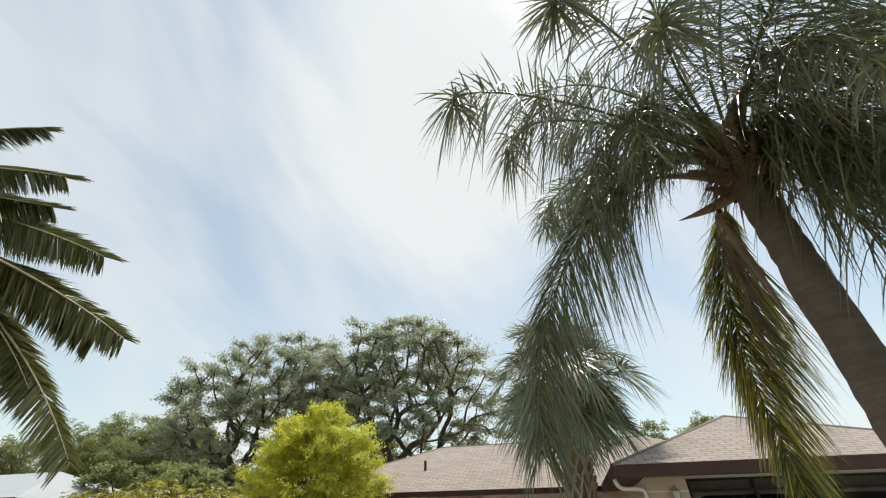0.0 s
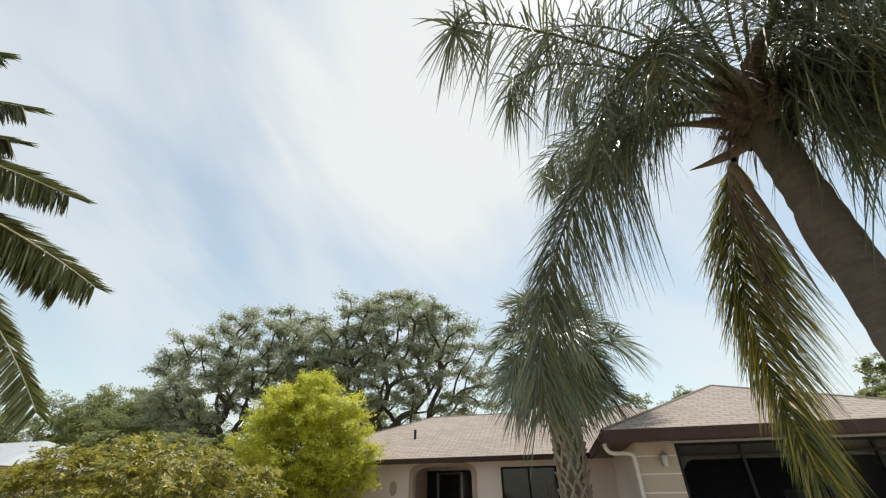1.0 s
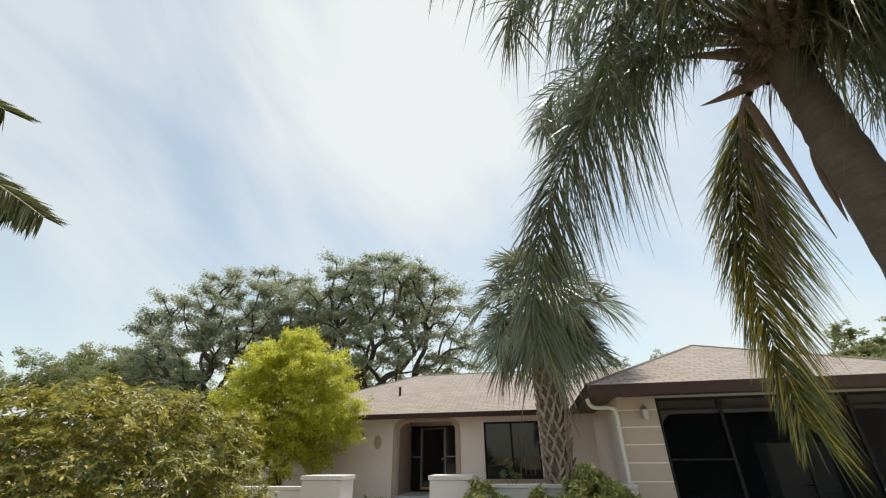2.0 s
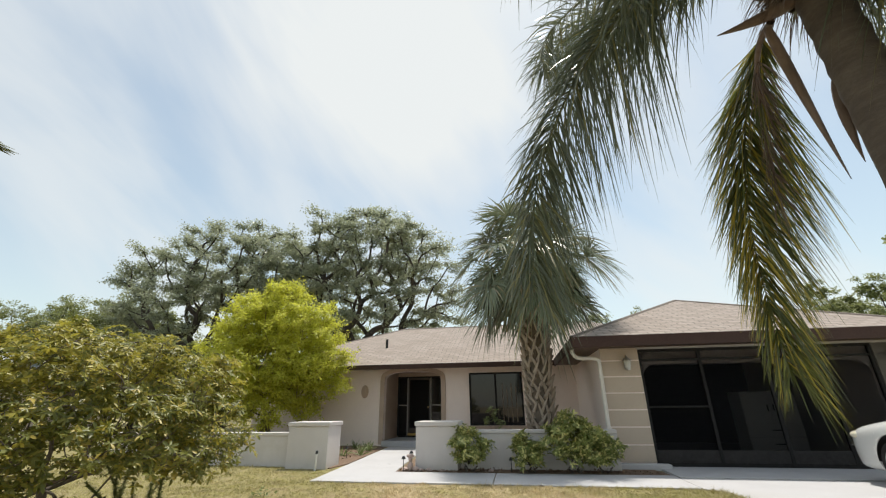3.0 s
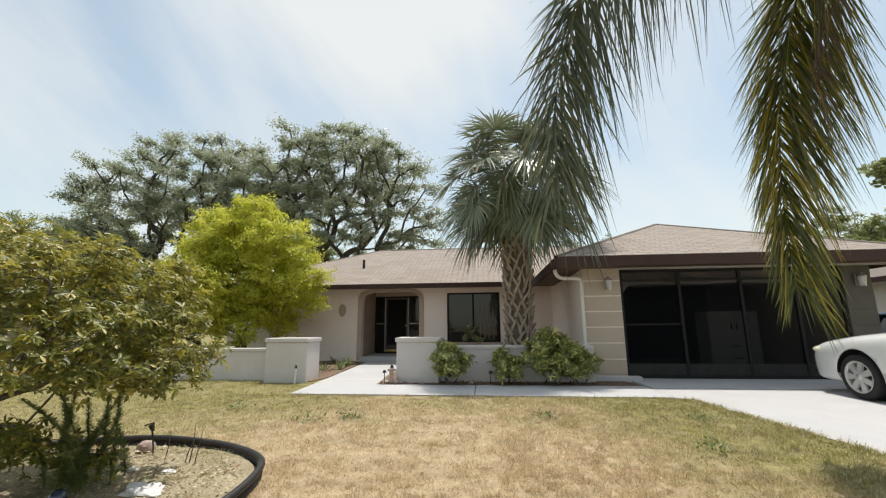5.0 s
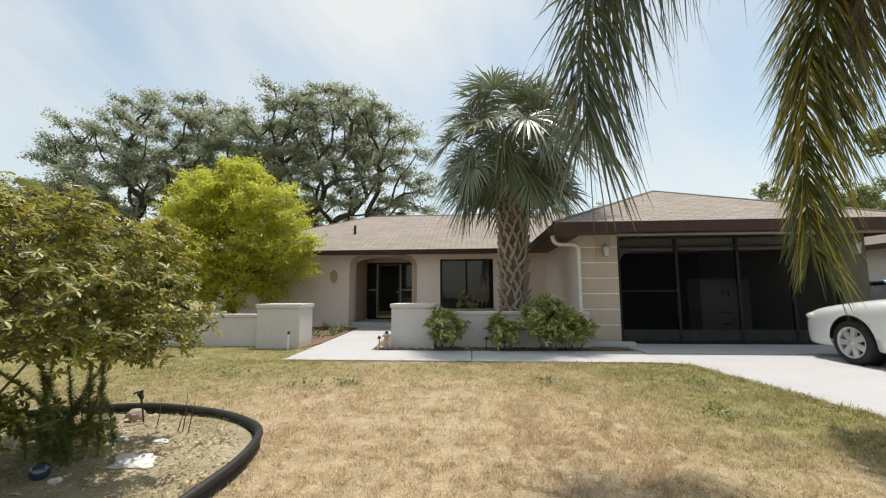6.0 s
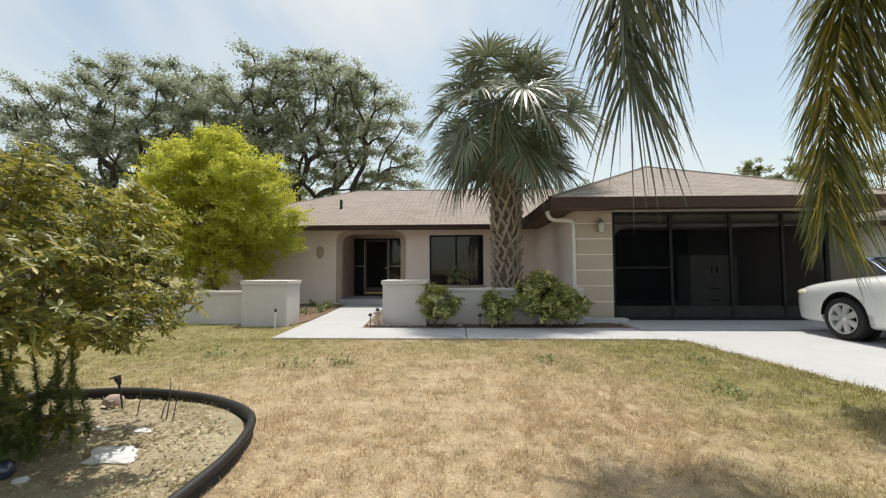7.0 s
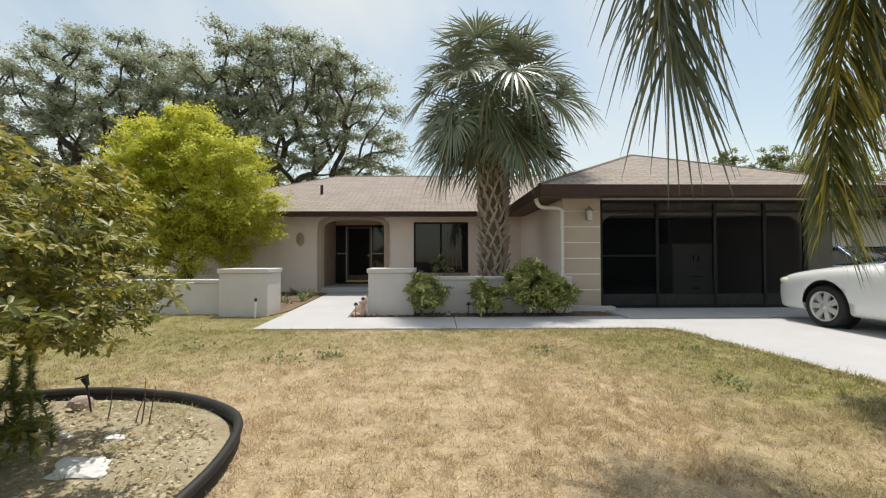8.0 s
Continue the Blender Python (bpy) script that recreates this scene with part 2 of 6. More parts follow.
n = Nodes("dark_window_glass")
M_GLASS = n.done(n.principled(Base_Color=(0.012, 0.012, 0.013, 1), Roughness=0.04, Specular_IOR_Level=0.5))
n = Nodes("lantern_glass")
M_LANTERN = n.done(n.principled(Base_Color=(0.75, 0.74, 0.70, 1), Roughness=0.2, Transmission_Weight=0.4))
n = Nodes("insect_screen")
p = n.principled(Base_Color=(0.006, 0.006, 0.0065, 1), Roughness=0.8, Specular_IOR_Level=0.1)
tr = n.add("ShaderNodeBsdfTransparent", Color=(1, 1, 1, 1))
m = n.add("ShaderNodeMixShader", Fac=0.56)
n.t.links.new(tr.outputs[0], m.inputs[2])
n.t.links.new(p.outputs[0], m.inputs[1])
M_SCREEN = n.done(m)

n = Nodes("tan_shingles")
br = n.add("ShaderNodeTexBrick", Vector=n.add("ShaderNodeMapping", Vector=n.add("ShaderNodeTexCoord").outputs["UV"]).outputs[0], Scale=1.0,
           Mortar_Size=0.014, Brick_Width=0.34, Row_Height=0.145, Bias=-0.2)
br.inputs["Color1"].default_value, br.inputs["Color2"].default_value = (0.375, 0.315, 0.275, 1), (0.265, 0.215, 0.185, 1)
br.inputs["Mortar"].default_value = (0.13, 0.108, 0.092, 1)
c = n.mix(n.span(n.noise(0.6, 5, 0.7), 0.35, 0.7, 0, 0.4), br.outputs[0], (0.23, 0.185, 0.15))
c = n.mix(n.span(n.noise(160, 2, 0.6), 0.35, 0.65, 0, 0.18), c, (0.40, 0.35, 0.30))
M_SHINGLE = n.done(n.principled(Base_Color=c, Roughness=0.92, Normal=n.bump(br.outputs[1], -0.6, 0.012)))
M_ROOF_GREY = surface("pale_grey_roof", (0.36, 0.38, 0.40), (0.43, 0.45, 0.47), 1.0, 40, 0.6, 0.3, 0.005)


# ---- mesh helpers ----
def empty(name, at=(0, 0, 0), rz=0.0):
    ob = new(name)
    ob.matrix_basis = pose(*at, 0, 0, rz)
    return ob


def part(name, bm, material, parent=None, label="", smooth=False):
    me = bpy.data.meshes.new(name)
    bm.to_mesh(me)
    bm.free()
    if smooth:
        me.polygons.foreach_set("use_smooth", [True] * len(me.polygons))
    me.materials.append(material)
    ob = new(name, me)
    ob.parent = parent
    return tagged(ob, label)


def arr_part(name, V, F, material, parent=None, label="", smooth=False):
    """A part from arrays of corners and faces (all faces alike in size)."""
    V, F = np.asarray(V, float).reshape(-1, 3), np.asarray(F, int)
    me = bpy.data.meshes.new(name)
    k = F.shape[1]
    me.vertices.add(len(V))
    me.vertices.foreach_set("co", V.ravel())
    me.loops.add(F.size)
    me.loops.foreach_set("vertex_index", F.ravel())
    me.polygons.add(len(F))
    me.polygons.foreach_set("loop_start", np.arange(0, F.size, k))
    if smooth:
        me.polygons.foreach_set("use_smooth", [True] * len(F))
    me.update(calc_edges=True)
    me.validate()
    me.materials.append(material)
    ob = new(name, me)
    ob.parent = parent
    return tagged(ob, label)


def box(bm, x0, x1, y0, y1, z0, z1, bevel=0.0):
    r = bmesh.ops.create_cube(bm, size=1.0, matrix=Matrix.LocRotScale(((x0 + x1) / 2, (y0 + y1) / 2, (z0 + z1) / 2), None, (x1 - x0, y1 - y0, z1 - z0)))
    if bevel:
        es = {e for v in r["verts"] for e in v.link_edges}
        bmesh.ops.bevel(bm, geom=list(es), offset=bevel, segments=2, affect="EDGES", profile=0.6)
    return bm


def box_part(name, dims, material, parent=None, label="", bevel=0.0):
    return part(name, box(bmesh.new(), *dims, bevel), material, parent, label)


def tube_arrays(pts, radii, sides=6):
    """Corners and quads of a tapered tube along points."""
    pts = [Vector(p) for p in pts]
    V, F = [], []
    side = Vector((1, 0, 0))
    for i, p in enumerate(pts):
        d = (pts[min(i + 1, len(pts) - 1)] - pts[max(i - 1, 0)]).normalized()
        side = (side - d * side.dot(d))
        side = side.normalized() if side.length > 1e-4 else d.orthogonal().normalized()
        up = d.cross(side)
        for k in range(sides):
            a = 2 * math.pi * k / sides
            V.append(tuple(p + (side * math.cos(a) + up * math.sin(a)) * radii[i]))
    for i in range(len(pts) - 1):
        for k in range(sides):
            a, b = i * sides + k, i * sides + (k + 1) % sides
            F.append((a, b, b + sides, a + sides))
    return V, F


class Pile:
    """Many small pieces gathered into one mesh of quads."""

    def __init__(self):
        self.V, self.F, self.n = [], [], 0

    def add(self, V, F):
        V = np.asarray(V, float).reshape(-1, 3)
        self.V.append(V)
        self.F.append(np.asarray(F, int) + self.n)
        self.n += len(V)

    def tube(self, pts, radii, sides=6):
        self.add(*tube_arrays(pts, radii, sides))

    def part(self, name, material, parent=None, label="", smooth=False):
        return arr_part(name, np.concatenate(self.V), np.concatenate(self.F), material, parent, label, smooth)


def scatter(TV, TF, P, D, U, S):
    """Copies of a template (x along, y across, z up) at places P, along D, with upper side U and size S."""
    P, D, U, S = (np.asarray(a, float) for a in (P, D, U, S))
    D = D / np.linalg.norm(D, axis=1, keepdims=True)
    Y = np.cross(U, D)
    Y /= np.linalg.norm(Y, axis=1, keepdims=True) + 1e-9
    Z = np.cross(D, Y)
    TV, TF = np.asarray(TV, float), np.asarray(TF, int)
    S = S[:, None, None]
    V = P[:, None] + S * (TV[None, :, 0:1] * D[:, None] + TV[None, :, 1:2] * Y[:, None] + TV[None, :, 2:3] * Z[:, None])
    F = TF[None] + (np.arange(len(P)) * len(TV))[:, None, None]
    return V.reshape(-1, 3), F.reshape(-1, TF.shape[1])


# a folded pointed leaf (two quads) and a sprig of three leaves
LEAF_V = [(0, 0, 0), (0.45, 0.26, 0.07), (1, 0, -0.04), (0.45, 0, 0), (0.45, -0.26, 0.07)]
LEAF_F = [(0, 3, 2, 1), (0, 4, 2, 3)]
BROAD_V = [(0, 0, 0), (0.35, 0, -0.02), (0.7, 0, -0.03), (1, 0, -0.14), (0.36, 0.15, 0.04), (0.74, 0.16, 0.0), (0.36, -0.15, 0.04), (0.74, -0.16, 0.0)]
BROAD_F = [(0, 1, 2, 4), (4, 2, 3, 5), (0, 6, 2, 1), (6, 7, 3, 2)]
DIAMOND_V = [(0, 0, 0), (0.5, 0.30, 0.04), (1, 0, -0.05), (0.5, -0.30, 0.04)]
DIAMOND_F = [(0, 3, 2, 1)]


def dirs(rng, k, zmin=-1.0):
    d = rng.normal(size=(k, 3))
    d /= np.linalg.norm(d, axis=1, keepdims=True)
    d[:, 2] = np.where(d[:, 2] < zmin, -d[:, 2], d[:, 2])
    return d


def bezier(p0, p1, p2, p3, k):
    t = np.linspace(0, 1, k)[:, None]
    p0, p1, p2, p3 = (np.asarray(p, float) for p in (p0, p1, p2, p3))
    return (1 - t) ** 3 * p0 + 3 * (1 - t) ** 2 * t * p1 + 3 * (1 - t) * t * t * p2 + t ** 3 * p3


# ---- ground ----
def ground_sheet():
    bm = bmesh.new()
    xs = sorted({-600, -200, -80, -40, -20, 20, 40, 80, 200, 600, *[-12 + 0.8 * i for i in range(31)]})
    ys = sorted({-600, -200, -60, -20, 40, 80, 200, 600, *[-8 + 0.8 * i for i in range(31)]})
    g = [[bm.verts.new((x, y, 0.014 * noise.noise((x * 0.4, y * 0.4, 0)) - 0.006 if abs(x) < 15 and -10 < y < 18 else -0.05)) for y in ys] for x in xs]
    for i in range(len(xs) - 1):
        for j in range(len(ys) - 1):
            bm.faces.new((g[i][j], g[i + 1][j], g[i + 1][j + 1], g[i][j + 1]))
    tagged(part("ground", bm, M_GROUND, smooth=True), "dry patchy front lawn, straw-coloured with green parts", "lawn", kind="structure")


def slab(name, outline, z0, z1, material, label, category):
    bm = bmesh.new()
    top = bm.faces.new([bm.verts.new((x, y, z1)) for x, y in outline])
    r = bmesh.ops.extrude_face_region(bm, geom=[top])
    for v in r["geom"]:
        if isinstance(v, bmesh.types.BMVert):
            v.co.z = z0
    bmesh.ops.recalc_face_normals(bm, faces=bm.faces)
    return tagged(part(name, bm, material), label, category, kind="structure")


ground_sheet()
# paths in slabs with open joints
slab("pavement", [(-3.10, 7.42), (-0.01, 7.42), (-0.01, 8.55), (-1.92, 8.55), (-2.02, 9.6), (-3.26, 9.6)], -0.1, 0.015, M_CONCRETE, "sunlit pale concrete garden path slab", "path")
slab("pavement", [(0.01, 7.42), (3.05, 7.40), (3.05, 8.60), (0.01, 8.55)], -0.1, 0.015, M_CONCRETE, "sunlit pale concrete garden path slab", "path")
slab("pavement", [(-3.265, 9.606), (-2.025, 9.606), (-2.35, 13.69), (-3.58, 13.69)], -0.1, 0.015, M_CONCRETE, "sunlit pale concrete path to the front door", "path")
slab("driveway", [(3.07, 7.40), (3.25, 7.26), (3.62, 4.2), (4.3, 0), (5.2, -6), (5.2, -16), (9.0, -16), (8.5, 0), (8.3, 8.3), (3.07, 8.3)], -0.1, 0.010, M_CONCRETE, "pale concrete driveway with a few cracks", "driveway")
slab("garage_apron", [(3.07, 8.31), (8.3, 8.31), (8.3, 9.6), (3.07, 9.6)], -0.1, 0.03, M_CONCRETE, "shaded concrete apron before the garage", "driveway")
slab("mulch_bed", [(-1.9, 8.57), (3.05, 8.62), (2.9, 9.55), (2.3, 9.6), (2.3, 13.8), (-1.7, 13.8), (-2.2, 13.0), (-1.98, 9.6)], -0.1, 0.012, M_MULCH, "brown mulch planting bed by the path", "mulch bed")
slab("mulch_bed", [(-3.40, 8.9), (-3.30, 9.6), (-3.62, 13.3), (-4.1, 13.85), (-9, 13.85), (-9, 9.2), (-4.5, 9.2)], -0.1, 0.016, M_MULCH, "brown mulch planting bed behind the wall", "mulch bed")


# ---- house ----
EAVE_Z, SLOPE = 2.46, 0.417
house = tagged(empty("house", (0, 13.85, 0)), "single-storey cream stucco house with tan shingle hip roof", "house")
HOUSE_INV = Matrix.Translation((0, -13.85, 0))


def of_house(ob):
    ob.matrix_parent_inverse = HOUSE_INV
    return ob


def prism(bm, xz, y0, y1):
    """A plate with the outline xz, between two depths."""
    f = bm.faces.new([bm.verts.new((x, y0, z)) for x, z in xz])
    r = bmesh.ops.extrude_face_region(bm, geom=[f])
    for v in r["geom"]:
        if isinstance(v, bmesh.types.BMVert):
            v.co.y = y1
    return bm


def arch_line(x0, x1, spring, top, k=14):
    """Points of a flat-topped rounded arch from left to right."""
    w = (x1 - x0) / 2
    return [(x0 + w + w * math.copysign(abs(math.cos(a)) ** 0.75, -math.cos(a)), spring + (top - spring) * abs(math.sin(a)) ** 0.6)
            for a in [math.pi * i / k for i in range(k + 1)]]


AX0, AX1 = -3.87, -1.95
WX0, WX1, WZ0, WZ1 = -1.03, 0.68, 0.60, 2.19
bm = bmesh.new()
arch = arch_line(AX0, AX1, 1.95, 2.28)
prism(bm, [(-8.6, -0.1), (AX0, -0.1), *arch, (AX1, -0.1), (WX0, -0.1), (WX0, WZ1), (WX1, WZ1), (WX1, -0.1), (2.45, -0.1), (2.45, 2.40), (-8.6, 2.40)], 13.85, 14.05)
box(bm, WX0, WX1, 13.852, 14.05, -0.1, WZ0)
bmesh.ops.recalc_face_normals(bm, faces=bm.faces)
bmesh.ops.triangulate(bm, faces=[f for f in bm.faces if len(f.verts) > 4])
of_house(part("wall", bm, M_STUCCO, house, "cream stucco front wall"))
of_house(box_part("wall", (-8.6, -8.4, 14.06, 22.3, -0.1, 2.4), M_STUCCO, house))
of_house(box_part("wall", (-8.6, 8.0, 22.3, 22.5, -0.1, 2.4), M_STUCCO, house))
of_house(box_part("wall", (7.8, 8.0, 9.8, 22.3, -0.1, 2.4), M_STUCCO, house))
of_house(box_part("wall", (2.33, 2.53, 9.62, 13.848, -0.1, 2.4), M_STUCCO, house, "cream stucco side wall of the garage"))
# deep porch recess; its shade is put into the walls as tan
PY = 15.5
bm = bmesh.new()
box(bm, AX0 - 0.2, AX0, 14.052, PY + 0.1, -0.1, 2.4)
box(bm, AX1, AX1 + 0.2, 14.052, PY + 0.1, -0.1, 2.4)
box(bm, -2.14, AX1, PY, PY + 0.1, -0.1, 2.36)
box(bm, AX0, -2.142, PY, PY + 0.1, 2.222, 2.36)
of_house(part("porch_wall", bm, M_TRIM_TAN, house, "stucco porch wall, coloured tan to deepen the recess's shade"))
of_house(box_part("porch_ceiling", (AX0, AX1, 14.052, PY + 0.1, 2.362, 2.399), M_STUCCO, house))
of_house(box_part("porch_floor", (AX0 + 0.002, AX1 - 0.002, 13.7, PY + 0.1, -0.1, 0.16), M_CONCRETE, house, "shaded concrete doorstep"))
bm = bmesh.new()
inner, outer = arch_line(AX0, AX1, 1.95, 2.28), arch_line(AX0 - 0.15, AX1 + 0.15, 1.97, 2.40)
ring_i, ring_o = [(AX0, 0.05), *inner, (AX1, 0.05)], [(AX0 - 0.15, 0.05), *outer, (AX1 + 0.15, 0.05)]
for i in range(len(ring_i) - 1):
    vs = [[bm.verts.new((x, y, min(z, 2.385))) for x, z in (ring_i[i], ring_i[i + 1], ring_o[i + 1], ring_o[i])] for y in (13.815, 13.846)]
    bm.faces.new(vs[0])
    bm.faces.new(vs[1][::-1])
    for a in range(4):
        bm.faces.new((vs[0][a], vs[1][a], vs[1][(a + 1) % 4], vs[0][(a + 1) % 4]))
bmesh.ops.recalc_face_normals(bm, faces=bm.faces)
of_house(part("arch_trim", bm, M_TRIM_TAN, house, "slightly raised tan arch surround"))

# entrance door with side lights
DZ0, DZ1 = 0.20, 2.22
door = of_house(box_part("door_1", (-3.475, -2.645, PY + 0.02, PY + 0.07, DZ0 + 0.02, DZ1 - 0.06), M_DOOR, house, "dark front door behind a screen"))
part("screen", box(bmesh.new(), -3.42, -2.70, PY + 0.005, PY + 0.017, 0.46, DZ1 - 0.12), M_SCREEN, door)
part("kickplate", box(bmesh.new(), -3.475, -2.645, PY - 0.004, PY + 0.018, DZ0 + 0.02, DZ0 + 0.09), M_BRASS, door, "brass kickplate")
bm = bmesh.new()
bmesh.ops.create_uvsphere(bm, u_segments=12, v_segments=8, radius=0.035, matrix=Matrix.Translation((-2.72, PY - 0.02, 1.15)))
part("door_handle", bm, M_BRASS, door, "", True)
fr = bmesh.new()
for dims in ((AX0, AX0 + 0.045, DZ0, DZ1), (-2.185, -2.142, DZ0, DZ1), (AX0 + 0.045, -2.185, DZ1 - 0.05, DZ1), (AX0 + 0.045, -2.185, DZ0 - 0.04, DZ0 + 0.015)):
    box(fr, dims[0], dims[1], PY - 0.02, PY + 0.08, dims[2], dims[3])
of_house(part("door_frame", fr, M_FRAME, house))
for x0, x1 in ((AX0 + 0.045, -3.52), (-2.60, -2.185)):
    side = of_house(box_part("side_light", (x0, x1, PY + 0.05, PY + 0.06, DZ0 + 0.015, DZ1 - 0.05), M_GLASS, house, "dark narrow side window"))
    part("rail", box(bmesh.new(), x0, x1, PY + 0.02, PY + 0.048, 1.20, 1.24), M_FRAME_PALE, side)
for x in (-3.52, -2.645):
    of_house(box_part("mullion", (x, x + 0.035, PY + 0.005, PY + 0.08, DZ0 + 0.015, DZ1 - 0.05), M_FRAME_PALE, house))

# front window
win = of_house(part("window_1", box(box(box(box(box(bmesh.new(), WX0, WX0 + 0.05, 13.90, 13.99, WZ0, WZ1), WX1 - 0.05, WX1, 13.90, 13.99, WZ0, WZ1), WX0 + 0.05, WX1 - 0.05, 13.90, 13.99, WZ1 - 0.05, WZ1), WX0 + 0.05, WX1 - 0.05, 13.90, 13.99, WZ0, WZ0 + 0.06), -0.21, -0.15, 13.91, 13.98, WZ0 + 0.06, WZ1 - 0.05), M_FRAME, house, "dark sliding window with vertical blinds behind"))
part("pane", box(bmesh.new(), WX0 + 0.05, -0.21, 13.95, 13.956, WZ0 + 0.06, WZ1 - 0.05), M_GLASS, win)
part("pane", box(bmesh.new(), -0.15, WX1 - 0.05, 13.94, 13.946, WZ0 + 0.06, WZ1 - 0.05), M_GLASS, win)
part("window_sill", box(bmesh.new(), WX0 - 0.05, WX1 + 0.05, 13.78, 13.846, WZ0 - 0.08, WZ0), M_TRIM_TAN, win)
for i in range(4):
    part("blind_slat", box(bmesh.new(), 0.02 + 0.14 * i, 0.05 + 0.14 * i, 13.93, 13.936, WZ0 + 0.1, WZ1 - 0.35 - 0.1 * (i % 2)), M_BOOT_DARK, win)


# roofs
def roof_mesh(name, faces, label):
    """Roof slopes with thickness; the texture runs along each slope."""
    bm = bmesh.new()
    uv = bm.loops.layers.uv.new("uv")
    for pts in faces:
        f = bm.faces.new([bm.verts.new(p) for p in pts])
        f.normal_update()
        nrm = f.normal
        h = Vector((0, 0, 1)).cross(nrm).normalized()
        d = nrm.cross(h)
        for lo in f.loops:
            lo[uv].uv = (lo.vert.co.dot(h), lo.vert.co.dot(d))
    ob = of_house(part(name, bm, M_SHINGLE, house, label))
    return ob


def hip(x0, x1, y0, y1, z, slope):
    w = min(x1 - x0, y1 - y0) / 2
    if x1 - x0 > y1 - y0:
        a, b = (x0 + w, y0 + w, z + w * slope), (x1 - w, y0 + w, z + w * slope)
    else:
        a, b = (x0 + w, y0 + w, z + w * slope), (x0 + w, y1 - w, z + w * slope)
    return a, b


HX0, HX1, HY0, HY1 = -9.2, 8.64, 13.25, 22.9
a, b = hip(HX0, HX1, HY0, HY1, EAVE_Z, SLOPE)
c0, c1, c2, c3 = (HX0, HY0, EAVE_Z), (HX1, HY0, EAVE_Z), (HX1, HY1, EAVE_Z), (HX0, HY1, EAVE_Z)
roof_mesh("roof", [(c0, c1, b, a), (c1, c2, b), (c2, c3, a, b), (c3, c0, a)], "tan shingle hip roof")
GX0, GX1, GY0 = 1.69, 8.64, 8.97
GZ = 2.50
w = (GX1 - GX0) / 2
gx, gz = GX0 + w, GZ + w * SLOPE
gy_back = HY0 + (gz - EAVE_Z) / SLOPE
roof_mesh("garage_roof", [((GX0, GY0, GZ), (GX1, GY0, GZ), (gx, GY0 + w, gz)), ((GX1, GY0, GZ), (GX1, HY0 + 0.1, GZ), (gx, gy_back, gz), (gx, GY0 + w, gz)),
                          ((GX0, HY0 + 0.1, GZ), (GX0, GY0, GZ), (gx, GY0 + w, gz), (gx, gy_back, gz))], "tan shingle hip roof over the garage")
# ridge caps
for p, q in ((a, b), ((GX0, GY0, GZ), (gx, GY0 + w, gz)), ((GX1, GY0, GZ), (gx, GY0 + w, gz)), (c0, a)):
    V, F = tube_arrays([Vector(p) + Vector((0, 0, -0.03)), Vector(q) + Vector((0, 0, -0.03))], [0.06, 0.06], 6)
    of_house(arr_part("ridge_cap", V, F, M_SHINGLE, house))
# fascia boards, soffits
for dims in ((HX0, GX0 - 0.02, HY0 - 0.02, HY0 + 0.02, EAVE_Z - 0.15, EAVE_Z - 0.004), (GX0, GX1, GY0 - 0.02, GY0 + 0.02, GZ - 0.22, GZ - 0.004),
             (GX0 - 0.02, GX0 + 0.02, GY0 + 0.022, HY0 + 0.05, GZ - 0.22, GZ - 0.004), (GX1 - 0.02, GX1 + 0.02, GY0 + 0.022, HY1, GZ - 0.22, GZ - 0.004),
             (HX0 - 0.02, HX0 + 0.02, HY0 + 0.022, HY1, EAVE_Z - 0.15, EAVE_Z - 0.004)):
    of_house(box_part("fascia", dims, M_FASCIA, house, "dark brown fascia board"))
for dims in ((HX0 + 0.03, 2.32, HY0 + 0.03, 13.845, 2.36, 2.375), (GX0 + 0.03, GX1 - 0.03, GY0 + 0.03, 9.566, 2.31, 2.325), (GX0 + 0.03, 2.325, 9.568, HY0 + 0.02, 2.31, 2.325)):
    of_house(box_part("soffit", dims, M_SOFFIT, house))
of_house(box_part("ceiling_slab", (-8.4, 7.8, 13.9, 22.3, 2.402, 2.45), M_INSIDE_SHADE, house))
bm = bmesh.new()
bmesh.ops.create_cone(bm, cap_ends=True, segments=12, radius1=0.05, radius2=0.05, depth=0.45, matrix=Matrix.Translation((-4.28, 15.2, 3.36)))
of_house(part("vent_pipe", bm, M_BLACK, house, "black plumbing vent pipe"))

# garage front: banded piers, screened opening
GY = 9.57
of_house(part("garage_wall", box(box(bmesh.new(), 2.33, 3.10, GY + 0.02, GY + 0.2, -0.1, 2.35), 3.10, 7.48, GY + 0.02, GY + 0.2, 2.30, 2.35), M_STUCCO, house, "cream garage front wall"))
of_house(part("garage_pier", box(bmesh.new(), 7.48, 8.0, GY + 0.02, GY + 0.2, -0.1, 2.35), M_PIER, house, "dark taupe garage pier"))
for x0, x1 in ((2.33, 3.10), (7.48, 8.0)):
    for i in range(7):
        z0 = 0.10 + 0.327 * i
        z1 = min(z0 + 0.302, 2.305)
        bm = box(bmesh.new(), x0, x1, GY + 0.010, GY + 0.0185, z0, z1, 0.003)
        of_house(part("panel", bm, M_STUCCO_TAN if x0 < 5 else M_PIER, house))
scr = of_house(part("garage_screen", box(bmesh.new(), 3.16, 7.44, GY + 0.06, GY + 0.064, 0.06, 2.22), M_SCREEN, house, "dark insect screen across the garage opening"))
for x in (3.10, 4.28, 5.50, 6.55, 7.42):
    part("screen_post", box(bmesh.new(), x, x + 0.055, GY + 0.03, GY + 0.09, 0.03, 2.295), M_FRAME, scr)
